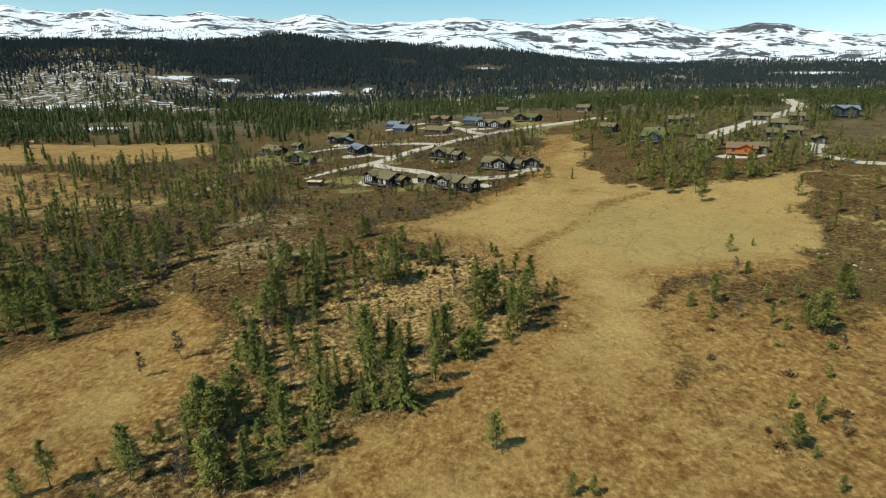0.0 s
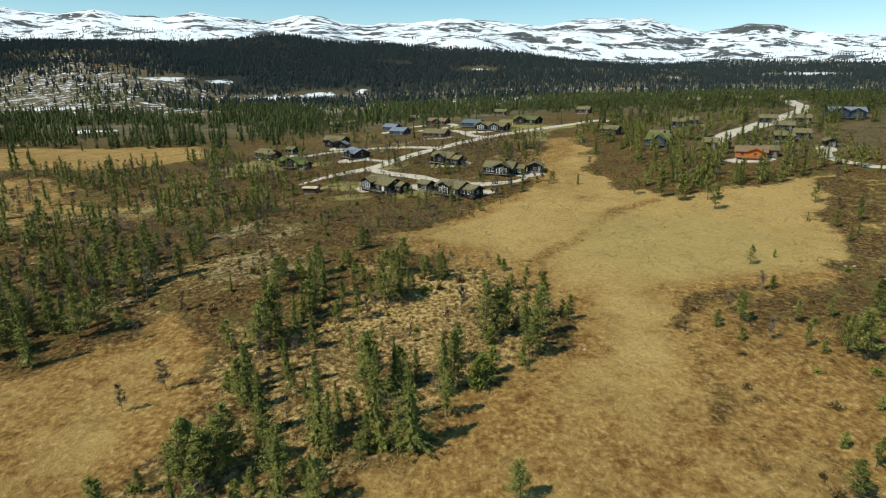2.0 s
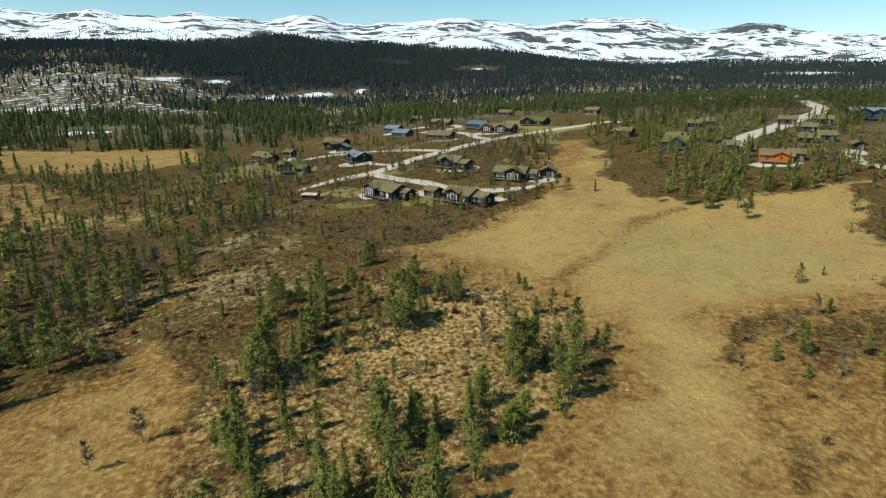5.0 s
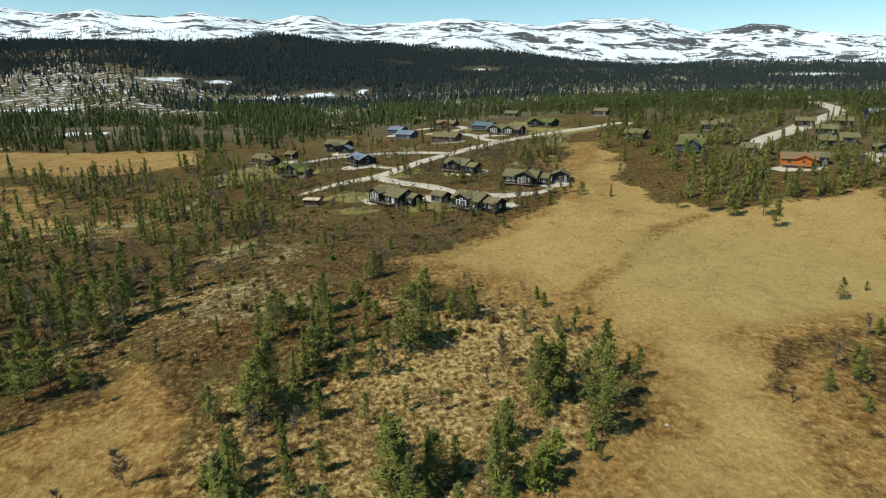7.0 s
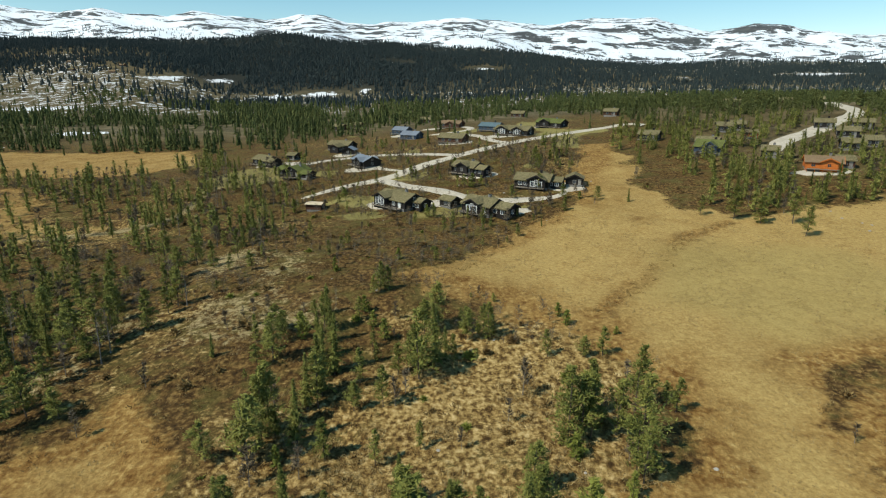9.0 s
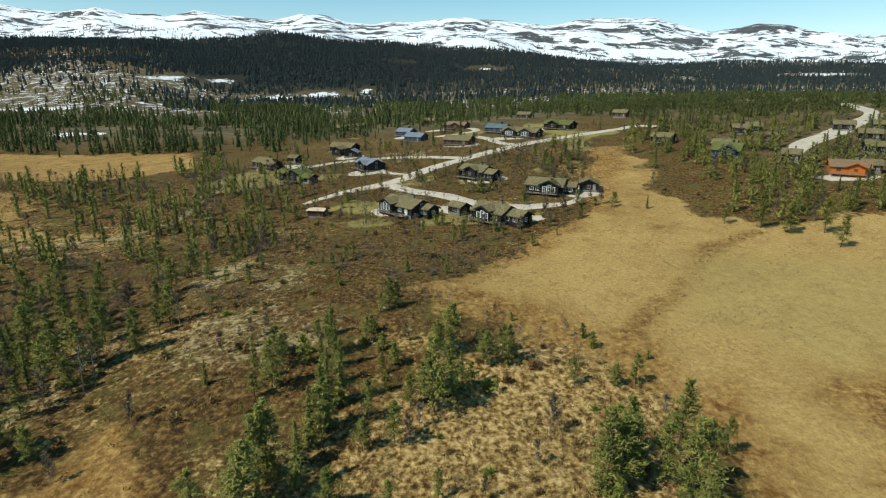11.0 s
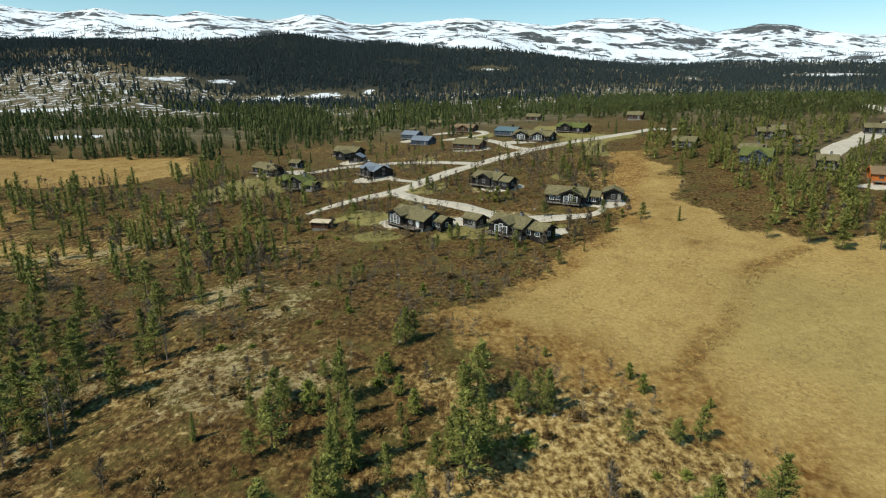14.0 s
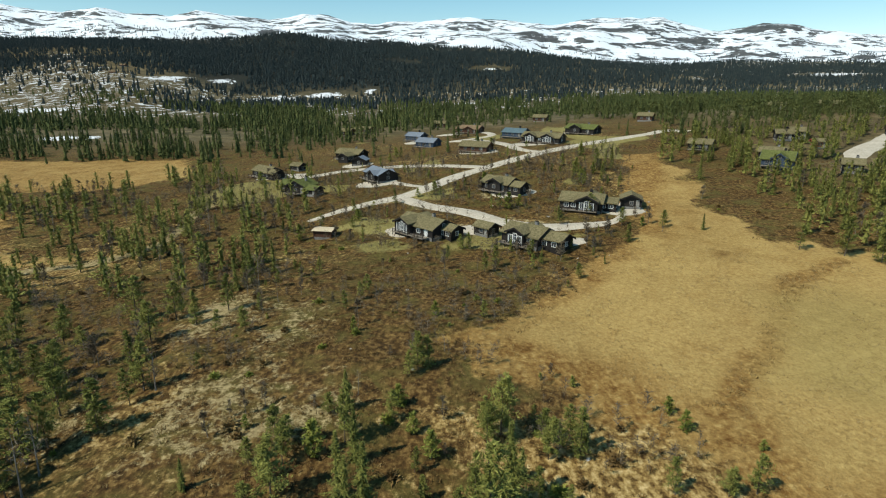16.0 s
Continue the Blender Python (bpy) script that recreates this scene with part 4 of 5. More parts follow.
def make_kind(kind, variants):
    KINDS[kind] = []
    for v in range(variants):
        rng = np.random.default_rng(100 + 31 * v + len(kind) * 7)
        if kind == "spruce_tree":
            H = 10.0
            crown = tri_mesh("crown", np.concatenate([fronds(H, 0.8, 16, 6, rng, 0.08), spruce_crown(H, rng.uniform(1.7, 2.5), 34, 7, 9, rng)]), SPRUCE)
            trunk = mesh_of("trunk", trunk_mesh(H, 0.13, rng, 8, 0.03, 0.2, 0.6), BARK)
            tag = ("dense narrow dark-green spruce on brown heath", "tree", "spruces on the heath")
        elif kind == "pine_tree":
            H = 10.0
            crown = tri_mesh("crown", pine_crown(H, rng.uniform(1.55, 2.3), (64, 78, 54)[v % 3], 30, rng, rng.uniform(0.03, 0.22)), PINE)
            trunk = mesh_of("trunk", trunk_mesh(H, 0.12, rng, 14, 0.1, 0.7, 0.9), BARK)
            tag = ("slender olive-green pine with a thin open crown", "tree", "pines on the heath")
        elif kind == "young_pine":
            H = 4.0
            crown = tri_mesh("crown", pine_crown(H, rng.uniform(0.8, 1.1), 40, 22, rng, 0.06, 0.8), YOUNG)
            trunk = mesh_of("trunk", trunk_mesh(H, 0.06, rng, 4, 0.1, 0.5, 0.4), BARK)
            tag = ("young yellow-green pine on open heath", "tree", "young pines")
        elif kind == "birch_tree":
            H = 6.0
            crown = tri_mesh("crown", birch_limbs(H, rng), TWIG)
            trunk = mesh_of("trunk", trunk_mesh(H, 0.07, rng, 5, 0.25, 0.7, 0.9), BIRCH_BARK)
            tag = ("leafless grey mountain birch with thin twigs", "tree", "birches on the heath")
        elif kind == "dead_tree":
            H = 7.0
            crown = tri_mesh("crown", birch_limbs(H, rng)[::9], TWIG)
            trunk = mesh_of("trunk", trunk_mesh(H, 0.09, rng, 12, 0.3, 0.95, 0.7), BIRCH_BARK)
            tag = ("dead grey pine snag with broken branches", "tree", "dead snags")
        else:
            H = 1.0
            crown = tri_mesh("foliage", bush_crown(rng), YOUNG if v == 1 else SHRUB)
            trunk = mesh_of("stem", trunk_mesh(0.7, 0.04, rng, 5, 0.0, 0.6, 0.4), BARK)
            tag = ("low rounded juniper bush on heath", "bush", "bushes on the heath")
        KINDS[kind].append((H, crown, trunk, tag))


for kind, n in (("spruce_tree", 5), ("pine_tree", 10), ("young_pine", 3), ("birch_tree", 5), ("dead_tree", 2), ("juniper_bush", 4)):
    make_kind(kind, n)
FIRST, COUNT = {}, {}


def plant(kind, x, y, height, rng):
    v = int(rng.integers(len(KINDS[kind])))
    H, crown, trunk, tag = KINDS[kind][v]
    k = height / H
    wide = k * rng.uniform(0.85, 1.2)
    m = pose(x, y, float(land(x, y)) - 0.15, rng.uniform(-3, 3), rng.uniform(-3, 3), rng.uniform(0, 360)) @ Matrix.Diagonal((wide, wide, k, 1))
    COUNT[kind] = COUNT.get(kind, 0) + 1
    if (kind, v) in FIRST:
        ob = FIRST[(kind, v)].copy()
        scene.collection.objects.link(ob)
        ob.matrix_basis = m
        for me in (trunk, crown):
            link_part(me.name.split(".")[0], me, ob)
    else:
        ob = tagged(empty(kind, m), *tag)
        for me in (trunk, crown):
            link_part(me.name.split(".")[0], me, ob)
        FIRST[(kind, v)] = ob


# trees that stand out: x, y, height
PINES_NEAR = [(6.6, 64.3, 6.1), (45.1, 62.8, 5.1), (51.2, 68.3, 4.2), (45.3, 54.4, 2.8), (14.5, 55.1, 3.5), (17.1, 55.1, 3.1), (-41.7, 104.7, 6.6), (-39.6, 59.4, 8.5), (-49.6, 59.1, 7.2),
              (-44.7, 61.1, 2.8), (-39.7, 67.4, 3.9), (55.5, 110.4, 6.1), (49.2, 106.7, 3.6), (65.1, 108.0, 4.8), (69.9, 125.1, 2.7), (67.9, 93.4, 9.0), (66.0, 95.5, 7.5), (69.5, 96.5, 8.0), (82.2, 110.6, 7.2),
              (-6.5, 135.2, 6.6), (-3.0, 138.9, 5.3), (15.3, 105.7, 11.0), (9.2, 107.6, 10.0), (22.0, 114.6, 4.1), (13.0, 100.3, 9.0), (-35.3, 69.2, 9.6), (-28.0, 57.5, 8.5)]
PINES_MID = [(-52.4, 57.2, 4.5), (-23.7, 153.4, 7.2), (-32.5, 137.8, 9.0), (-12.1, 139.6, 9.5), (-14.0, 139.6, 5.9), (-6.3, 138.6, 5.0), (-1.8, 137.6, 5.0), (-16.0, 130.8, 4.7),
             (7.2, 129.3, 5.2), (16.5, 129.1, 5.7), (13.1, 128.8, 4.3), (-36.1, 259.0, 5.7), (41.1, 227.1, 4.0), (-89.5, 277.1, 5.2), (-41.6, 138.5, 5.8), (-40.2, 137.4, 4.9),
             (-44.1, 134.6, 4.0), (22.3, 236.9, 6.7), (29.2, 226.4, 5.5), (35.3, 271.8, 6.9), (37.4, 288.0, 8.4), (12.8, 229.5, 5.0), (-22.0, 154.5, 6.0), (-25.0, 152.0, 5.0)]
SPRUCES = [(-11.6, 127.6, 11.0), (-19.7, 76.9, 12.0), (-12.2, 79.7, 13.5), (-6.2, 74.6, 13.5), (-2.0, 88.2, 11.0), (-17.9, 65.1, 7.3), (-24.3, 57.9, 8.6), (-22.4, 66.1, 9.4), (-27.8, 79.1, 10.6),
           (-17.3, 80.3, 7.9), (-9.9, 89.1, 9.6), (-15.8, 95.7, 7.9), (-29.5, 119.5, 10.5), (-30.7, 108.6, 9.5), (-34.2, 90.4, 9.6), (-30.6, 134.4, 8.7), (-10.1, 131.7, 4.7), (42.5, 287.2, 9.4), (40.5, 288.5, 7.5)]
YOUNGS = [(59.4, 78.9, 2.6), (46.2, 60.8, 1.9), (11.9, 144.2, 3.1), (3.4, 89.9, 6.0), (12.5, 140.4, 3.3), (20.9, 136.2, 2.0), (-21.4, 172.9, 3.4), (-35.8, 166.6, 3.0), (-36.3, 138.4, 3.4), (-26.1, 145.1, 3.6), (-13.4, 214.4, 4.5), (-15.6, 214.6, 4.0)]
PINES_GROVE = [(-13.7, 87.0, 12.2), (-0.6, 91.0, 10.1), (-1.8, 81.9, 7.9), (-32.2, 85.3, 8.1), (-34.3, 88.2, 7.7), (-30.8, 69.0, 9.4), (-30.3, 70.9, 10.4), (-34.5, 67.9, 10.0), (-32.3, 67.8, 9.2), (-25.7, 72.7, 7.2), (-22.9, 68.7, 8.6), (-26.1, 62.0, 6.4), (-21.6, 58.9, 7.0), (-26.5, 88.7, 6.3), (-41.8, 62.5, 6.7), (-15.6, 81.1, 5.9), (-17.6, 63.8, 7.4), (-14.0, 91.3, 9.8), (-9.1, 91.6, 7.3), (-6.5, 91.9, 6.2), (-23.6, 93.5, 5.1), (-0.2, 97.4, 7.7), (13.4, 98.9, 9.6), (-34.9, 93.8, 7.1)]
PINES_MOUND = [(5.8, 106.3, 11.9), (7.8, 107.4, 10.2), (10.3, 112.6, 9.4), (17.0, 113.5, 10.6), (12.8, 108.3, 8.5), (-14.5, 122.8, 12.7), (-9.0, 127.3, 5.6), (-36.0, 104.0, 10.5), (-35.2, 111.3, 11.1), (22.5, 112.5, 6.0), (-35.9, 109.7, 9.9), (-36.8, 105.9, 7.9), (-26.3, 105.4, 6.2), (-19.6, 116.1, 6.8), (-23.9, 115.5, 4.9), (-29.4, 116.4, 8.7), (-33.6, 108.9, 5.0), (-14.1, 137.4, 6.8), (-2.5, 135.4, 7.4), (-4.9, 128.5, 2.3), (-16.0, 126.8, 6.1), (-26.7, 142.4, 4.9), (-39.7, 134.3, 6.5), (-39.6, 128.8, 9.1), (-41.8, 127.2, 4.5), (-41.1, 131.5, 4.8), (-22.0, 128.6, 3.5)]
PINES_SIDES = [(50.3, 108.9, 3.0), (54.8, 108.4, 6.5), (61.3, 98.9, 4.4), (72.4, 109.4, 4.1), (67.4, 98.4, 5.9), (80.6, 107.2, 6.3), (108.0, 162.2, 4.9), (116.1, 185.0, 7.3), (117.2, 166.4, 7.5), (-85.3, 104.7, 10.4), (-88.7, 112.7, 9.8), (-87.5, 115.4, 11.2), (-74.1, 111.6, 9.8), (-75.5, 117.1, 6.4), (-67.5, 115.0, 5.7), (-83.6, 115.1, 5.0), (-139.6, 174.7, 5.4), (-97.7, 143.9, 7.6), (65.4, 204.9, 6.1), (72.8, 199.8, 9.9), (78.0, 195.2, 8.8), (86.1, 193.7, 10.6), (83.9, 183.9, 8.3)]
SPRUCES_MORE = [(-17.8, 74.4, 9.6), (-28.4, 124.7, 10.8), (-30.4, 124.7, 9.5), (-31.0, 116.3, 9.0), (-8.8, 75.3, 7.0), (-12.9, 74.8, 6.5), (-76.9, 101.4, 12.0), (-81.2, 133.4, 6.4), (-33.4, 144.3, 6.8), (-31.5, 128.6, 9.2)]
YOUNGS_MORE = [(2.6, 88.8, 5.3), (-10.8, 74.7, 4.7), (-29.5, 59.1, 7.7), (-28.6, 61.1, 4.8), (68.7, 123.2, 3.2), (79.6, 141.9, 2.2), (5.6, 93.2, 5.4), (-0.2, 150.8, 1.9), (-46.7, 141.0, 2.2), (-21.2, 135.2, 4.2), (-23.7, 139.5, 3.5), (-36.3, 135.3, 5.8), (-4.3, 137.6, 2.6)]
BIRCHES = [(56.5, 101.8, 4.5), (-32.3, 58.3, 6.1), (-62.2, 110.6, 4.3), (-58.3, 122.4, 4.7), (-28.6, 101.2, 4.7), (-17.8, 116.0, 4.9), (-8.2, 105.9, 3.6), (-45.3, 145.9, 3.7), (-49.6, 143.6, 2.7), (-48, 92, 6.0), (-52, 86, 5.0)]
rng = np.random.default_rng(11)
TAKEN = []
for kind, rows in (("pine_tree", PINES_NEAR), ("pine_tree", PINES_MID), ("pine_tree", PINES_GROVE), ("pine_tree", PINES_MOUND), ("pine_tree", PINES_SIDES),
                   ("spruce_tree", SPRUCES), ("spruce_tree", SPRUCES_MORE), ("young_pine", YOUNGS), ("young_pine", YOUNGS_MORE), ("birch_tree", BIRCHES)):
    for x, y, hh in rows:
        plant(kind, x, y, hh, rng)
        TAKEN.append((x, y))
# clumps of birch and small conifers between the cabins: middle, spread, number
for cx, cy, spread, n in ((-16, 272, 6, 12), (14, 286, 7, 13), (26, 272, 6, 10), (22, 304, 6, 8), (-24, 262, 5, 9), (-46, 250, 6, 10), (2, 247, 5, 7), (10, 203, 6, 9), (-6, 204, 5, 9), (22, 216, 5, 9),
                          (-66, 270, 6, 9), (36, 284, 4, 6), (-62, 300, 5, 7), (-22, 300, 6, 9), (-36, 345, 7, 8), (0, 355, 6, 7), (-58, 232, 6, 8), (28, 330, 6, 7), (-90, 300, 5, 5), (38, 226, 4, 5)):
    for _ in range(n):
        x, y = rng.normal(cx, spread), rng.normal(cy, spread)
        if track_dist(np.array([x]), np.array([y]))[0] < 1.0 or min(math.hypot(x - a, y - b) - r for a, b, r in HOUSE_SPOTS) < -1.5:
            continue
        u = rng.random()
        plant("birch_tree" if u < 0.5 else "pine_tree" if u < 0.75 else "young_pine" if u < 0.9 else "spruce_tree", x, y, rng.uniform(2.8, 5.8), rng)
        TAKEN.append((x, y))

GROVE = [(-46, 52), (-17, 56), (-6, 71), (18, 101), (21, 122), (0, 130), (-22, 125), (-41, 112), (-40, 85)]
WEST_ROW = [(-150, 170), (-118, 160), (-76, 148), (-62, 113), (-90, 98), (-150, 106)]
WEST_WOOD = [(-150, 190), (-88, 205), (-80, 240), (-92, 262), (-112, 292), (-150, 300), (-190, 260)]
EAST_NEAR = [(50, 104), (54, 122), (80, 122), (96, 140), (130, 130), (110, 95), (70, 88)]
EAST_WOOD = [(72, 222), (76, 204), (86, 192), (100, 203), (142, 224), (190, 215), (260, 250), (260, 420), (110, 430), (96, 372), (74, 320), (82, 285), (80, 240)]
EAST_CLEARING = [(172, 238), (182, 285), (212, 315), (262, 300), (262, 222)]
EAST_EDGE = [(100, 150), (122, 185), (140, 212), (210, 210), (200, 120), (130, 130)]


def clear_of(x, y):
    """1 where a tree may stand: off roads, yards and house plots."""
    ok = (track_dist(x, y) > 1.2) & (line_dist(x, y, ROADS["east"][1]) > 7.5)
    for cx, cy, r in HOUSE_SPOTS:
        ok &= np.hypot(x - cx, y - cy) > r
    return ok


def tree_density(x, y):
    """Trees per square metre, and how much of them is pine, spruce, birch, young pine."""
    open_bog = bog_mask(x, y)
    clump = smooth(fbm(x, y, 14, 3, 81), -0.35, 0.5)
    d = np.full(x.shape, 0.003) + 0.040 * clump * smooth(y, 120, 150) * smooth(30 - x, 0, 20)
    d = np.where(poly_mask(x, y, GROVE, 3, 3) > 0.5, 0.036 * (0.2 + clump), d)
    d = d * np.where(poly_mask(x, y, [(-24, 92), (-5, 98), (8, 110), (2, 128), (-20, 122), (-30, 105)], 3, 4) > 0.5, 0.4, 1.0)
    d = np.where(poly_mask(x, y, CABIN_HILL, 3, 5) > 0.5, 0.022 * (0.15 + clump), d)
    d = np.where(poly_mask(x, y, WEST_ROW, 3, 5) > 0.5, 0.060 * (0.2 + clump), d)
    d = np.where(poly_mask(x, y, WEST_WOOD, 4, 6) > 0.5, 0.034 * (0.3 + clump), d)
    d = np.where(poly_mask(x, y, EAST_NEAR, 3, 4) > 0.5, 0.010 * (0.2 + clump), d)
    d = np.where(poly_mask(x, y, EAST_EDGE, 3, 4) > 0.5, 0.012 * (0.2 + clump), d)
    d = np.where(poly_mask(x, y, EAST_WOOD, 4, 12) > 0.5, 0.066 * (0.25 + clump), d)
    d = np.where(poly_mask(x, y, EAST_CLEARING, 4, 6) > 0.5, 0.003, d)
    d = np.where(np.hypot((x - 122) / 9, (y - 231) / 11) < 1, 0.004, d)
    d = d * (1 - 0.97 * open_bog)
    return d


N = 26000
sx, sy = rng.uniform(-230, 240, N), rng.uniform(48, 345, N)
keep = (np.abs(sx + 8) < 40 + (sy - 40) * 0.88) & (rng.random(N) < tree_density(sx, sy) * (470 * 297 / N)) & clear_of(sx, sy)
far_wood = ((sx < -70) & (sy > 345 + (sx + 110) * 0.3))
keep &= ~far_wood
pts = sorted(zip(sx[keep], sy[keep]), key=lambda p: math.hypot(p[0] + 10, p[1] - 40))
EXTRA = []
for x, y in pts:
    if min(math.hypot(x - a, y - b) for a, b in TAKEN) < 1.6:
        continue
    TAKEN.append((x, y))
    grove = float(poly_mask(np.array([x]), np.array([y]), GROVE, 3, 3)[0]) > 0.5
    east = x > 60 and y > 180
    west = x < -60
    u, g = rng.random(), rng.random()
    if grove:
        kind, hh = ("pine_tree" if u < 0.30 else "spruce_tree" if u < 0.42 else "birch_tree" if u < 0.80 else "young_pine" if u < 0.95 else "dead_tree"), 2.5 + 4.5 * g
    elif east:
        kind, hh = ("pine_tree" if u < 0.62 else "spruce_tree" if u < 0.9 else "birch_tree"), 4.2 + 5.0 * g
    elif west:
        kind, hh = ("pine_tree" if u < 0.62 else "spruce_tree" if u < 0.70 else "birch_tree" if u < 0.93 else "dead_tree"), 4.5 + 5.5 * g
    else:
        kind, hh = ("birch_tree" if u < 0.50 else "pine_tree" if u < 0.76 else "young_pine" if u < 0.88 else "spruce_tree" if u < 0.94 else "dead_tree"), 2.0 + 3.0 * g
    if kind == "young_pine":
        hh = min(hh * 0.6, 4.0)
    if kind == "birch_tree":
        hh = min(hh, 6.0)
    if COUNT.get(kind, 0) >= 300:
        EXTRA.append((x, y, hh, kind))
    else:
        plant(kind, x, y, hh, rng)

# low bushes
bx, by = rng.uniform(-110, 100, 4000), rng.uniform(50, 240, 4000)
ok = (rng.random(4000) < 0.10) & (np.abs(bx + 8) < 40 + (by - 40) * 0.85) & (bog_mask(bx, by) < 0.3) & clear_of(bx, by)
for x, y in list(zip(bx[ok], by[ok]))[:280]:
    plant("juniper_bush", x, y, rng.uniform(0.6, 1.6), rng)


def scatter_mesh(name, templates, xs, ys, heights, material, label, category, widths=(0.85, 1.25), sink=0.2, lift=None):
    """Many plants of one kind joined into one mesh, each turned and scaled by chance."""
    r2 = np.random.default_rng(len(xs) + 3)
    out = []
    pick = r2.integers(len(templates), size=len(xs))
    zs = (land(xs, ys) if lift is None else lift) - sink
    for t, V in enumerate(templates):
        k = np.where(pick == t)[0]
        if not len(k):
            continue
        a = r2.uniform(0, 6.283, len(k))
        ca, sa = np.cos(a)[:, None, None], np.sin(a)[:, None, None]
        s = heights[k][:, None, None]
        w = s * r2.uniform(*widths, len(k))[:, None, None]
        X, Y, Z = V[None, :, :, 0] * w, V[None, :, :, 1] * w, V[None, :, :, 2] * s
        out.append(np.stack([X * ca - Y * sa + xs[k][:, None, None], X * sa + Y * ca + ys[k][:, None, None], Z + zs[k][:, None, None]], -1).reshape(-1, 3, 3))
    return tagged(new(name, tri_mesh(name, np.concatenate(out), material)), label, category, kind="stuff")


r3 = np.random.default_rng(5)
UNIT_SPRUCE = [np.concatenate([fronds(1.0, 0.105, 8, 5, r3, 0.06), spruce_crown(1.0, 0.19, 12, 5, 1, r3, 0.06, 0.19)]) for _ in range(5)]
UNIT_PINE = [np.concatenate([fronds(1.0, 0.08, 6, 5, r3, 0.1, 1.2, 0.25), pine_crown(1.0, 0.22, 44, 3, r3, 0.08, 0.23)]) for _ in range(5)]
UNIT_BACK = [fronds(1.0, 0.17, 7, 5, r3, 0.05) for _ in range(5)]
UNIT_ROUND = [fronds(1.0, 0.17, 6, 5, r3, 0.18, 1.3, 0.45) for _ in range(5)]
UNIT_FAR = [fronds(1.0, 0.19, 3, 4, r3, 0.05) for _ in range(5)]
if EXTRA:
    E4 = [e for e in EXTRA if e[3] in ("pine_tree", "young_pine", "spruce_tree")]
    scatter_mesh("pine_wood", UNIT_PINE, np.array([e[0] for e in E4]), np.array([e[1] for e in E4]), np.array([e[2] for e in E4]), SPRUCE, "scattered olive-green pines on the heath", "trees", (0.95, 1.3))
    E5 = [e for e in EXTRA if e[3] in ("birch_tree", "dead_tree")]
    if E5:
        scatter_mesh("birch_wood", [b / 6.0 for b in (birch_limbs(6.0, r3)[::2], birch_limbs(6.0, r3)[::2])], np.array([e[0] for e in E5]), np.array([e[1] for e in E5]), np.array([e[2] for e in E5]), TWIG, "leafless birches on the heath", "trees")

# heather clumps and grass tussocks on the ground near the path
def tuft_template(n, spread, tall, slim, rng):
    d = rng.normal(0, 1, (n, 3))
    d[:, 2] = np.abs(d[:, 2]) + 0.4
    d /= np.linalg.norm(d, axis=1)[:, None]
    c = rng.normal(0, spread, (n, 3)) * np.array([1, 1, 0])
    e = np.cross(d, rng.normal(0, 1, (n, 3)))
    e /= np.linalg.norm(e, axis=1)[:, None]
    return np.stack([c - e * slim, c + e * slim, c + d * tall * rng.uniform(0.6, 1.2, n)[:, None]], 1)


def near_ground(n, reach, rng):
    y = np.sqrt(rng.uniform(46.0 ** 2, reach ** 2, n))
    return rng.uniform(-1.0, 1.0, n) * (28 + 0.74 * y) - 9, y


HEATHER = [tuft_template(11, 0.5, 0.8, 0.10, r3) for _ in range(4)]
GRASS = [tuft_template(6, 0.30, 1.0, 0.08, r3) for _ in range(4)]
hx, hy = near_ground(110000, 300, r3)
hb = bog_mask(hx, hy)
ok = (r3.random(110000) < (1 - hb) * smooth(fbm(hx, hy, 6, 3, 97), -0.25, 0.5) * 0.55) & clear_of(hx, hy)
scatter_mesh("heather", HEATHER, hx[ok], hy[ok], r3.uniform(0.35, 0.85, ok.sum()), SHRUB, "red-brown heather and dwarf birch scrub", "heath", sink=0.05, lift=ground_height(hx[ok], hy[ok]))
hx, hy = near_ground(100000, 210, r3)
hb = bog_mask(hx, hy)
grove = poly_mask(hx, hy, GROVE, 6, 6)
ok = (r3.random(100000) < (0.25 + 0.6 * hb + 1.2 * grove) * smooth(fbm(hx, hy, 5, 3, 98), -0.2, 0.5)) & clear_of(hx, hy)
scatter_mesh("grass_tussocks", GRASS, hx[ok], hy[ok], r3.uniform(0.2, 0.5, ok.sum()) * (1 + 0.7 * grove[ok]), TUSSOCK, "dry straw-coloured grass tussocks on the bog", "grass", sink=0.04, lift=ground_height(hx[ok], hy[ok]))

# thickets of knee-high to head-high birch
TWIGS = [birch_limbs(6.0, r3)[::7] / 6.0 * np.array([1.5, 1.5, 1.0]) for _ in range(4)]
hx, hy = near_ground(60000, 330, r3)
thick = smooth(fbm(hx, hy, 20, 4, 93), 0.0, 0.45) * (0.35 + 0.65 * smooth(hy, 120, 150)) * (1 - smooth(hx, 30, 50))
village = poly_mask(hx, hy, CABIN_HILL, 5, 6, 14)
ok = (r3.random(60000) < (1 - bog_mask(hx, hy)) * np.maximum(thick, 0.55 * village) * 0.30) & clear_of(hx, hy)
scatter_mesh("birch_scrub", TWIGS, hx[ok], hy[ok], r3.uniform(1.4, 4.2, ok.sum()), TWIG, "leafless grey-brown birch scrub on the heath", "scrub", sink=0.1)

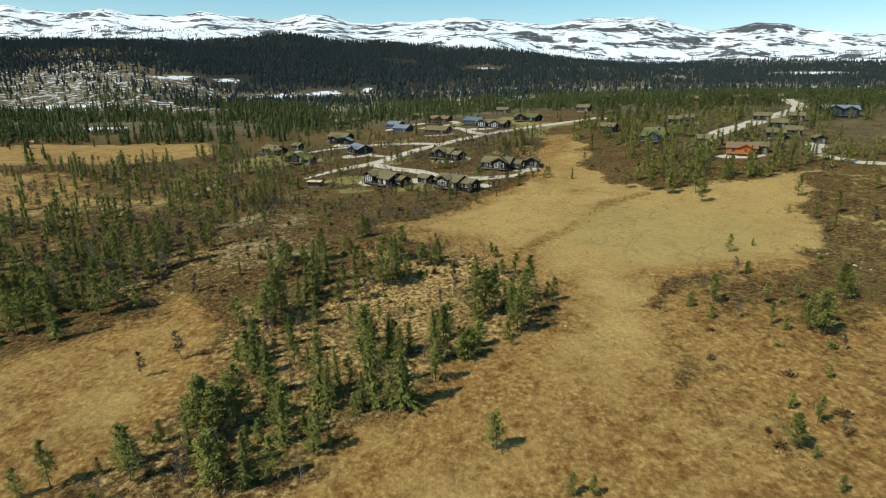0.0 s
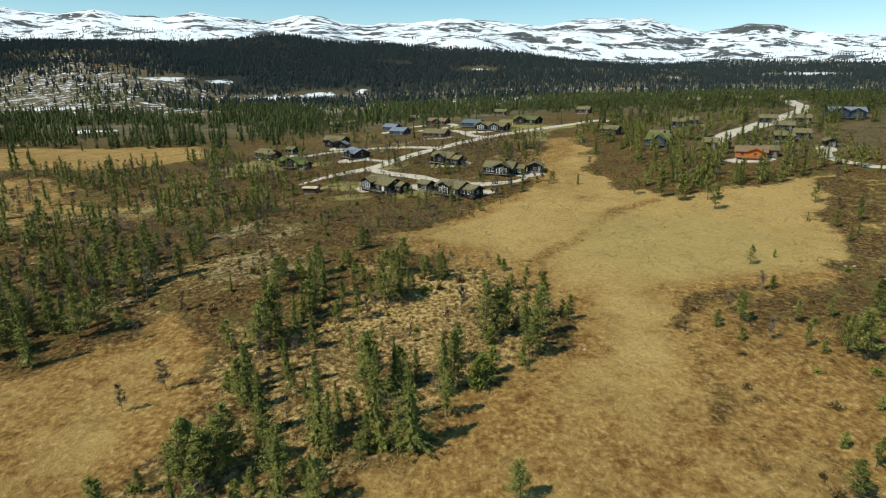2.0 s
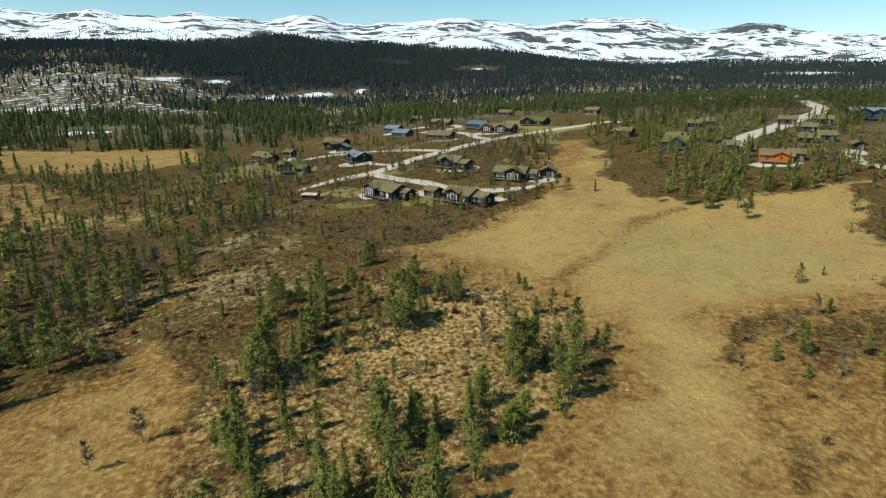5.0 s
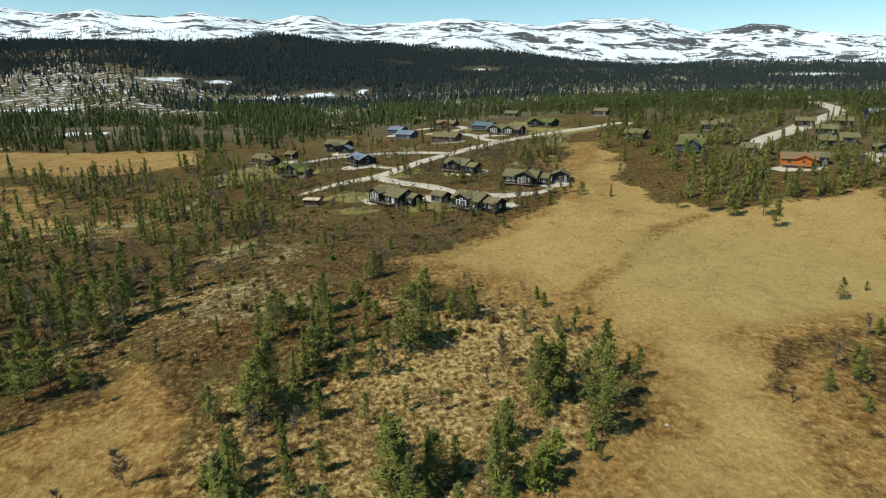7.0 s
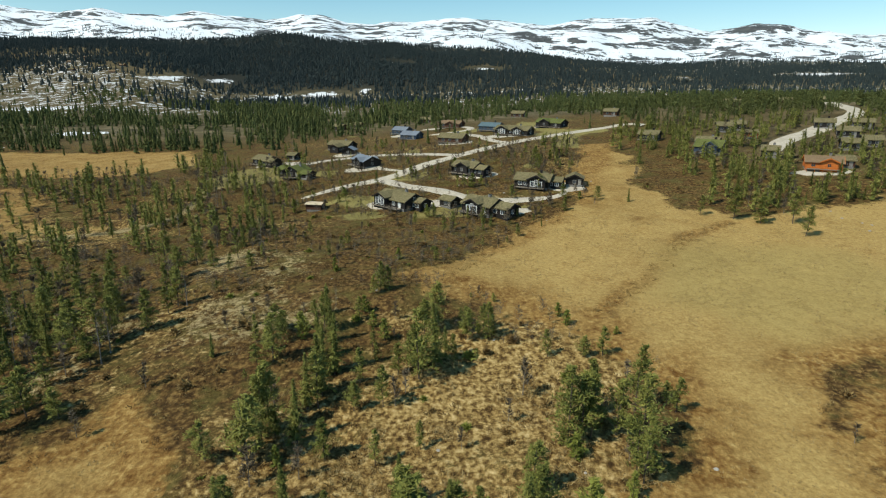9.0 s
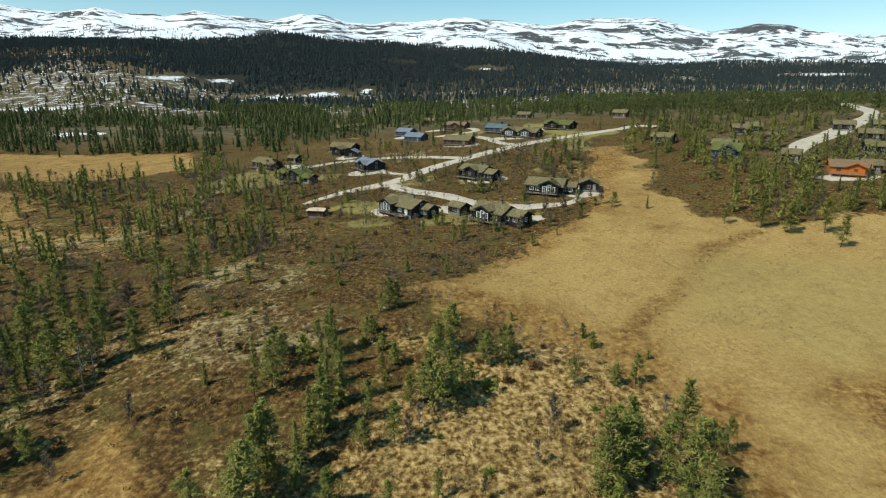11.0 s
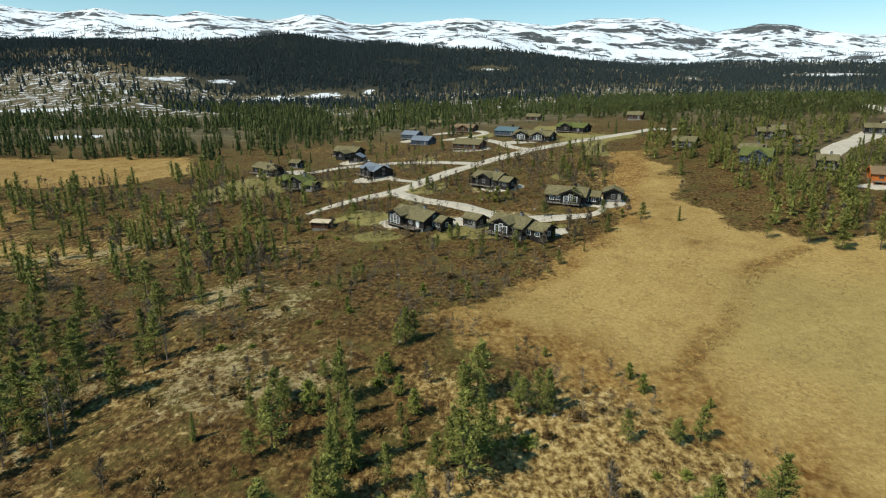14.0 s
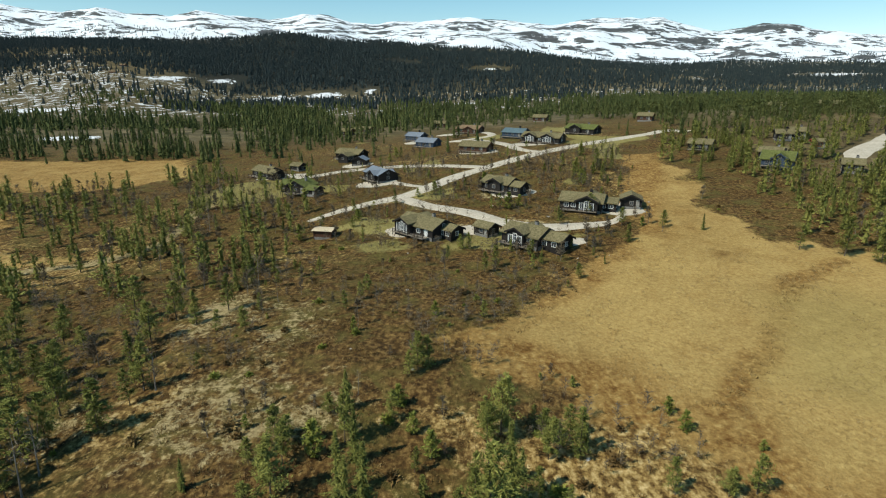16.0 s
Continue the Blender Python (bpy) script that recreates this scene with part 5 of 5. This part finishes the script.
# rusty tussocks along the wet line through the bog
DX, DY = [], []
for (ax, ay), (bx2, by2) in zip(DRAIN, DRAIN[1:]):
    t = r3.random(60)
    DX.append(ax + (bx2 - ax) * t + r3.normal(0, 1.6, 60))
    DY.append(ay + (by2 - ay) * t + r3.normal(0, 1.2, 60))
DX, DY = np.concatenate(DX), np.concatenate(DY)
scatter_mesh("rush_clumps", HEATHER, DX, DY, r3.uniform(0.3, 0.8, len(DX)), SHRUB, "rust-brown rush clumps along a wet line in the bog", "rushes", sink=0.05, lift=ground_height(DX, DY))

# woods beyond the cabins
SNOW_GAPS = SNOW_SPOTS


def off_snow(x, y):
    ok = np.ones(x.shape, bool)
    for cx, cy, ra, rb in SNOW_GAPS:
        ok &= np.hypot((x - cx) / (ra * 1.15), (y - cy) / (rb * 1.3)) > 1
    return ok


N = 90000
wy = np.sqrt(r3.uniform(300.0 ** 2, 1150.0 ** 2, N))
wx = r3.uniform(-0.9, 0.9, N) * (wy + 40)
dens = 0.30 + 2.1 * fbm(wx, wy * 1.2, 60, 4, 91) + 0.45 * smooth(-wx, 60, 130) * (wy < 480) + 0.85 * smooth(wx, 60, 140) * (1 - smooth(wy, 700, 1000))
dens = np.where(poly_mask(wx, wy, CABIN_HILL, 6, 8, 14) > 0.4, 0.06, dens)
dens = np.where((np.hypot((wx - 222) / 22, (wy - 318) / 26) < 1) | (poly_mask(wx, wy, EAST_CLEARING, 4, 6) > 0.5), 0.0, dens)
dens = dens * (1 - 0.95 * bog_mask(wx, wy)) * (1 - smooth(wy, 850, 1150))
waz = wx / wy
dens = dens * (1 - 0.8 * np.exp(-((waz + 0.66) / 0.16) ** 2) * smooth(wy, 650, 850))
in_view = (wy < 345) & (np.abs(wx + 8) < 40 + (wy - 40) * 0.88) & ~((wx < -70) & (wy > 345 + (wx + 110) * 0.3))
keep = ~in_view & (r3.random(N) < dens * 0.36) & clear_of(wx, wy) & off_snow(wx, wy)
wx, wy = wx[keep], wy[keep]
hh = (4.0 + 9.0 * r3.random(len(wx)) ** 1.3) * (0.8 + 0.3 * smooth(-wx, -100, 60))
pine = r3.random(len(wx)) < smooth(wx, -120, 160) * 0.75 + 0.10
back = wy > 520
for nm, sel, unit, m, label in (("spruce_forest", ~pine & ~back, UNIT_SPRUCE, MID_NEEDLE, "tall dark spruce forest behind the cabins"), ("pine_forest", pine & ~back, UNIT_PINE, PLATEAU_NEEDLE, "olive-green pine forest on the plateau"),
                                ("spruce_forest", ~pine & back, UNIT_BACK, MID_NEEDLE, "distant spruce forest in the valley"), ("pine_forest", pine & back, UNIT_ROUND, PLATEAU_NEEDLE, "distant olive-green pine forest")):
    scatter_mesh(nm, unit, wx[sel], wy[sel], hh[sel], m, label, "forest", (0.9, 1.35))

N = 90000
fy = np.sqrt(r3.uniform(800.0 ** 2, 2600.0 ** 2, N))
fx = r3.uniform(-0.86, 0.86, N) * fy
faz = fx / fy
op = np.exp(-((faz + 0.62) / 0.16) ** 2) * smooth(fy, 650, 850) * (1 - smooth(fy, 1900, 2300))
dens = 0.30 + 0.9 * fbm(fx, fy * 1.8, 150, 4, 95) + 0.75 * smooth(fy, 1300, 1600)
# spruces thinned to the right so the slope looks hazed
dens = dens * (1 - 0.45 * np.exp(-((fy - 1220) / 170) ** 2)) * smooth(fy, 800, 1100) * (1 - 0.70 * op) * (1 - 0.8 * smooth(fy, 2150, 2600)) * (1 - 0.55 * smooth(faz, 0.0, 0.3))
keep = (r3.random(N) < dens * 0.8) & off_snow(fx, fy)
fx, fy = fx[keep], fy[keep]
scatter_mesh("hillside_forest", UNIT_FAR, fx, fy, r3.uniform(9, 17, len(fx)), HAZED_NEEDLE, "dark spruce forest on the valley side", "forest", (0.9, 1.4))
N = 15000
ty = 2420 + 800 * r3.random(N) ** 1.6
tx = r3.uniform(-0.86, 0.86, N) * ty
keep = r3.random(N) < np.clip(0.55 + 1.1 * fbm(tx, ty, 160, 3, 96), 0, 1) * (1 - smooth(ty, 2450, 3200))
tx, ty = tx[keep], ty[keep]
scatter_mesh("treeline", UNIT_FAR, tx, ty, r3.uniform(7, 13, len(tx)), HAZED_NEEDLE, "sparse spruces at the edge of the snow", "forest", (0.9, 1.3), lift=fell_height(tx, ty))

# pale boulders along the ditch and among the cabins


def boulder_mesh(seed):
    bm = bmesh.new()
    bmesh.ops.create_icosphere(bm, subdivisions=2, radius=1.0)
    for v in bm.verts:
        v.co *= 1 + 0.28 * noise.noise(v.co * 1.3 + Vector((seed * 9.1, 0, 0)))
        v.co.z *= 0.65
    return mesh_of("boulder", bm, BOULDER)


ROCKS = [boulder_mesh(k) for k in range(4)]
DITCH = [(102, 204), (103, 185), (101, 171), (95, 142), (94, 130), (96, 118)]
r5 = np.random.default_rng(21)
spots = []
for (ax, ay), (bx2, by2) in zip(DITCH, DITCH[1:]):
    for k in range(5):
        t = r5.random()
        spots.append((ax + (bx2 - ax) * t + r5.normal(0, 1.2), ay + (by2 - ay) * t, r5.uniform(0.2, 0.5)))
for k in range(12):
    spots.append((r5.uniform(-70, 45), r5.uniform(205, 300), r5.uniform(0.2, 0.55)))
for k in range(8):
    spots.append((r5.uniform(-70, 30), r5.uniform(100, 200), r5.uniform(0.15, 0.4)))
for x, y, r in spots:
    if clear_of(np.array([x]), np.array([y]))[0]:
        ob = tagged(new("boulder", ROCKS[int(r5.integers(4))]), "pale grey lichened boulder half sunk in the heath", "boulder", "boulders on the heath")
        ob.matrix_basis = pose(x, y, float(ground_height(np.array([x]), np.array([y]))[0]) - 0.15 * r, r5.uniform(-15, 15), r5.uniform(-15, 15), r5.uniform(0, 360)) @ Matrix.Diagonal((r * r5.uniform(0.8, 1.4), r, r * r5.uniform(0.7, 1.0), 1))
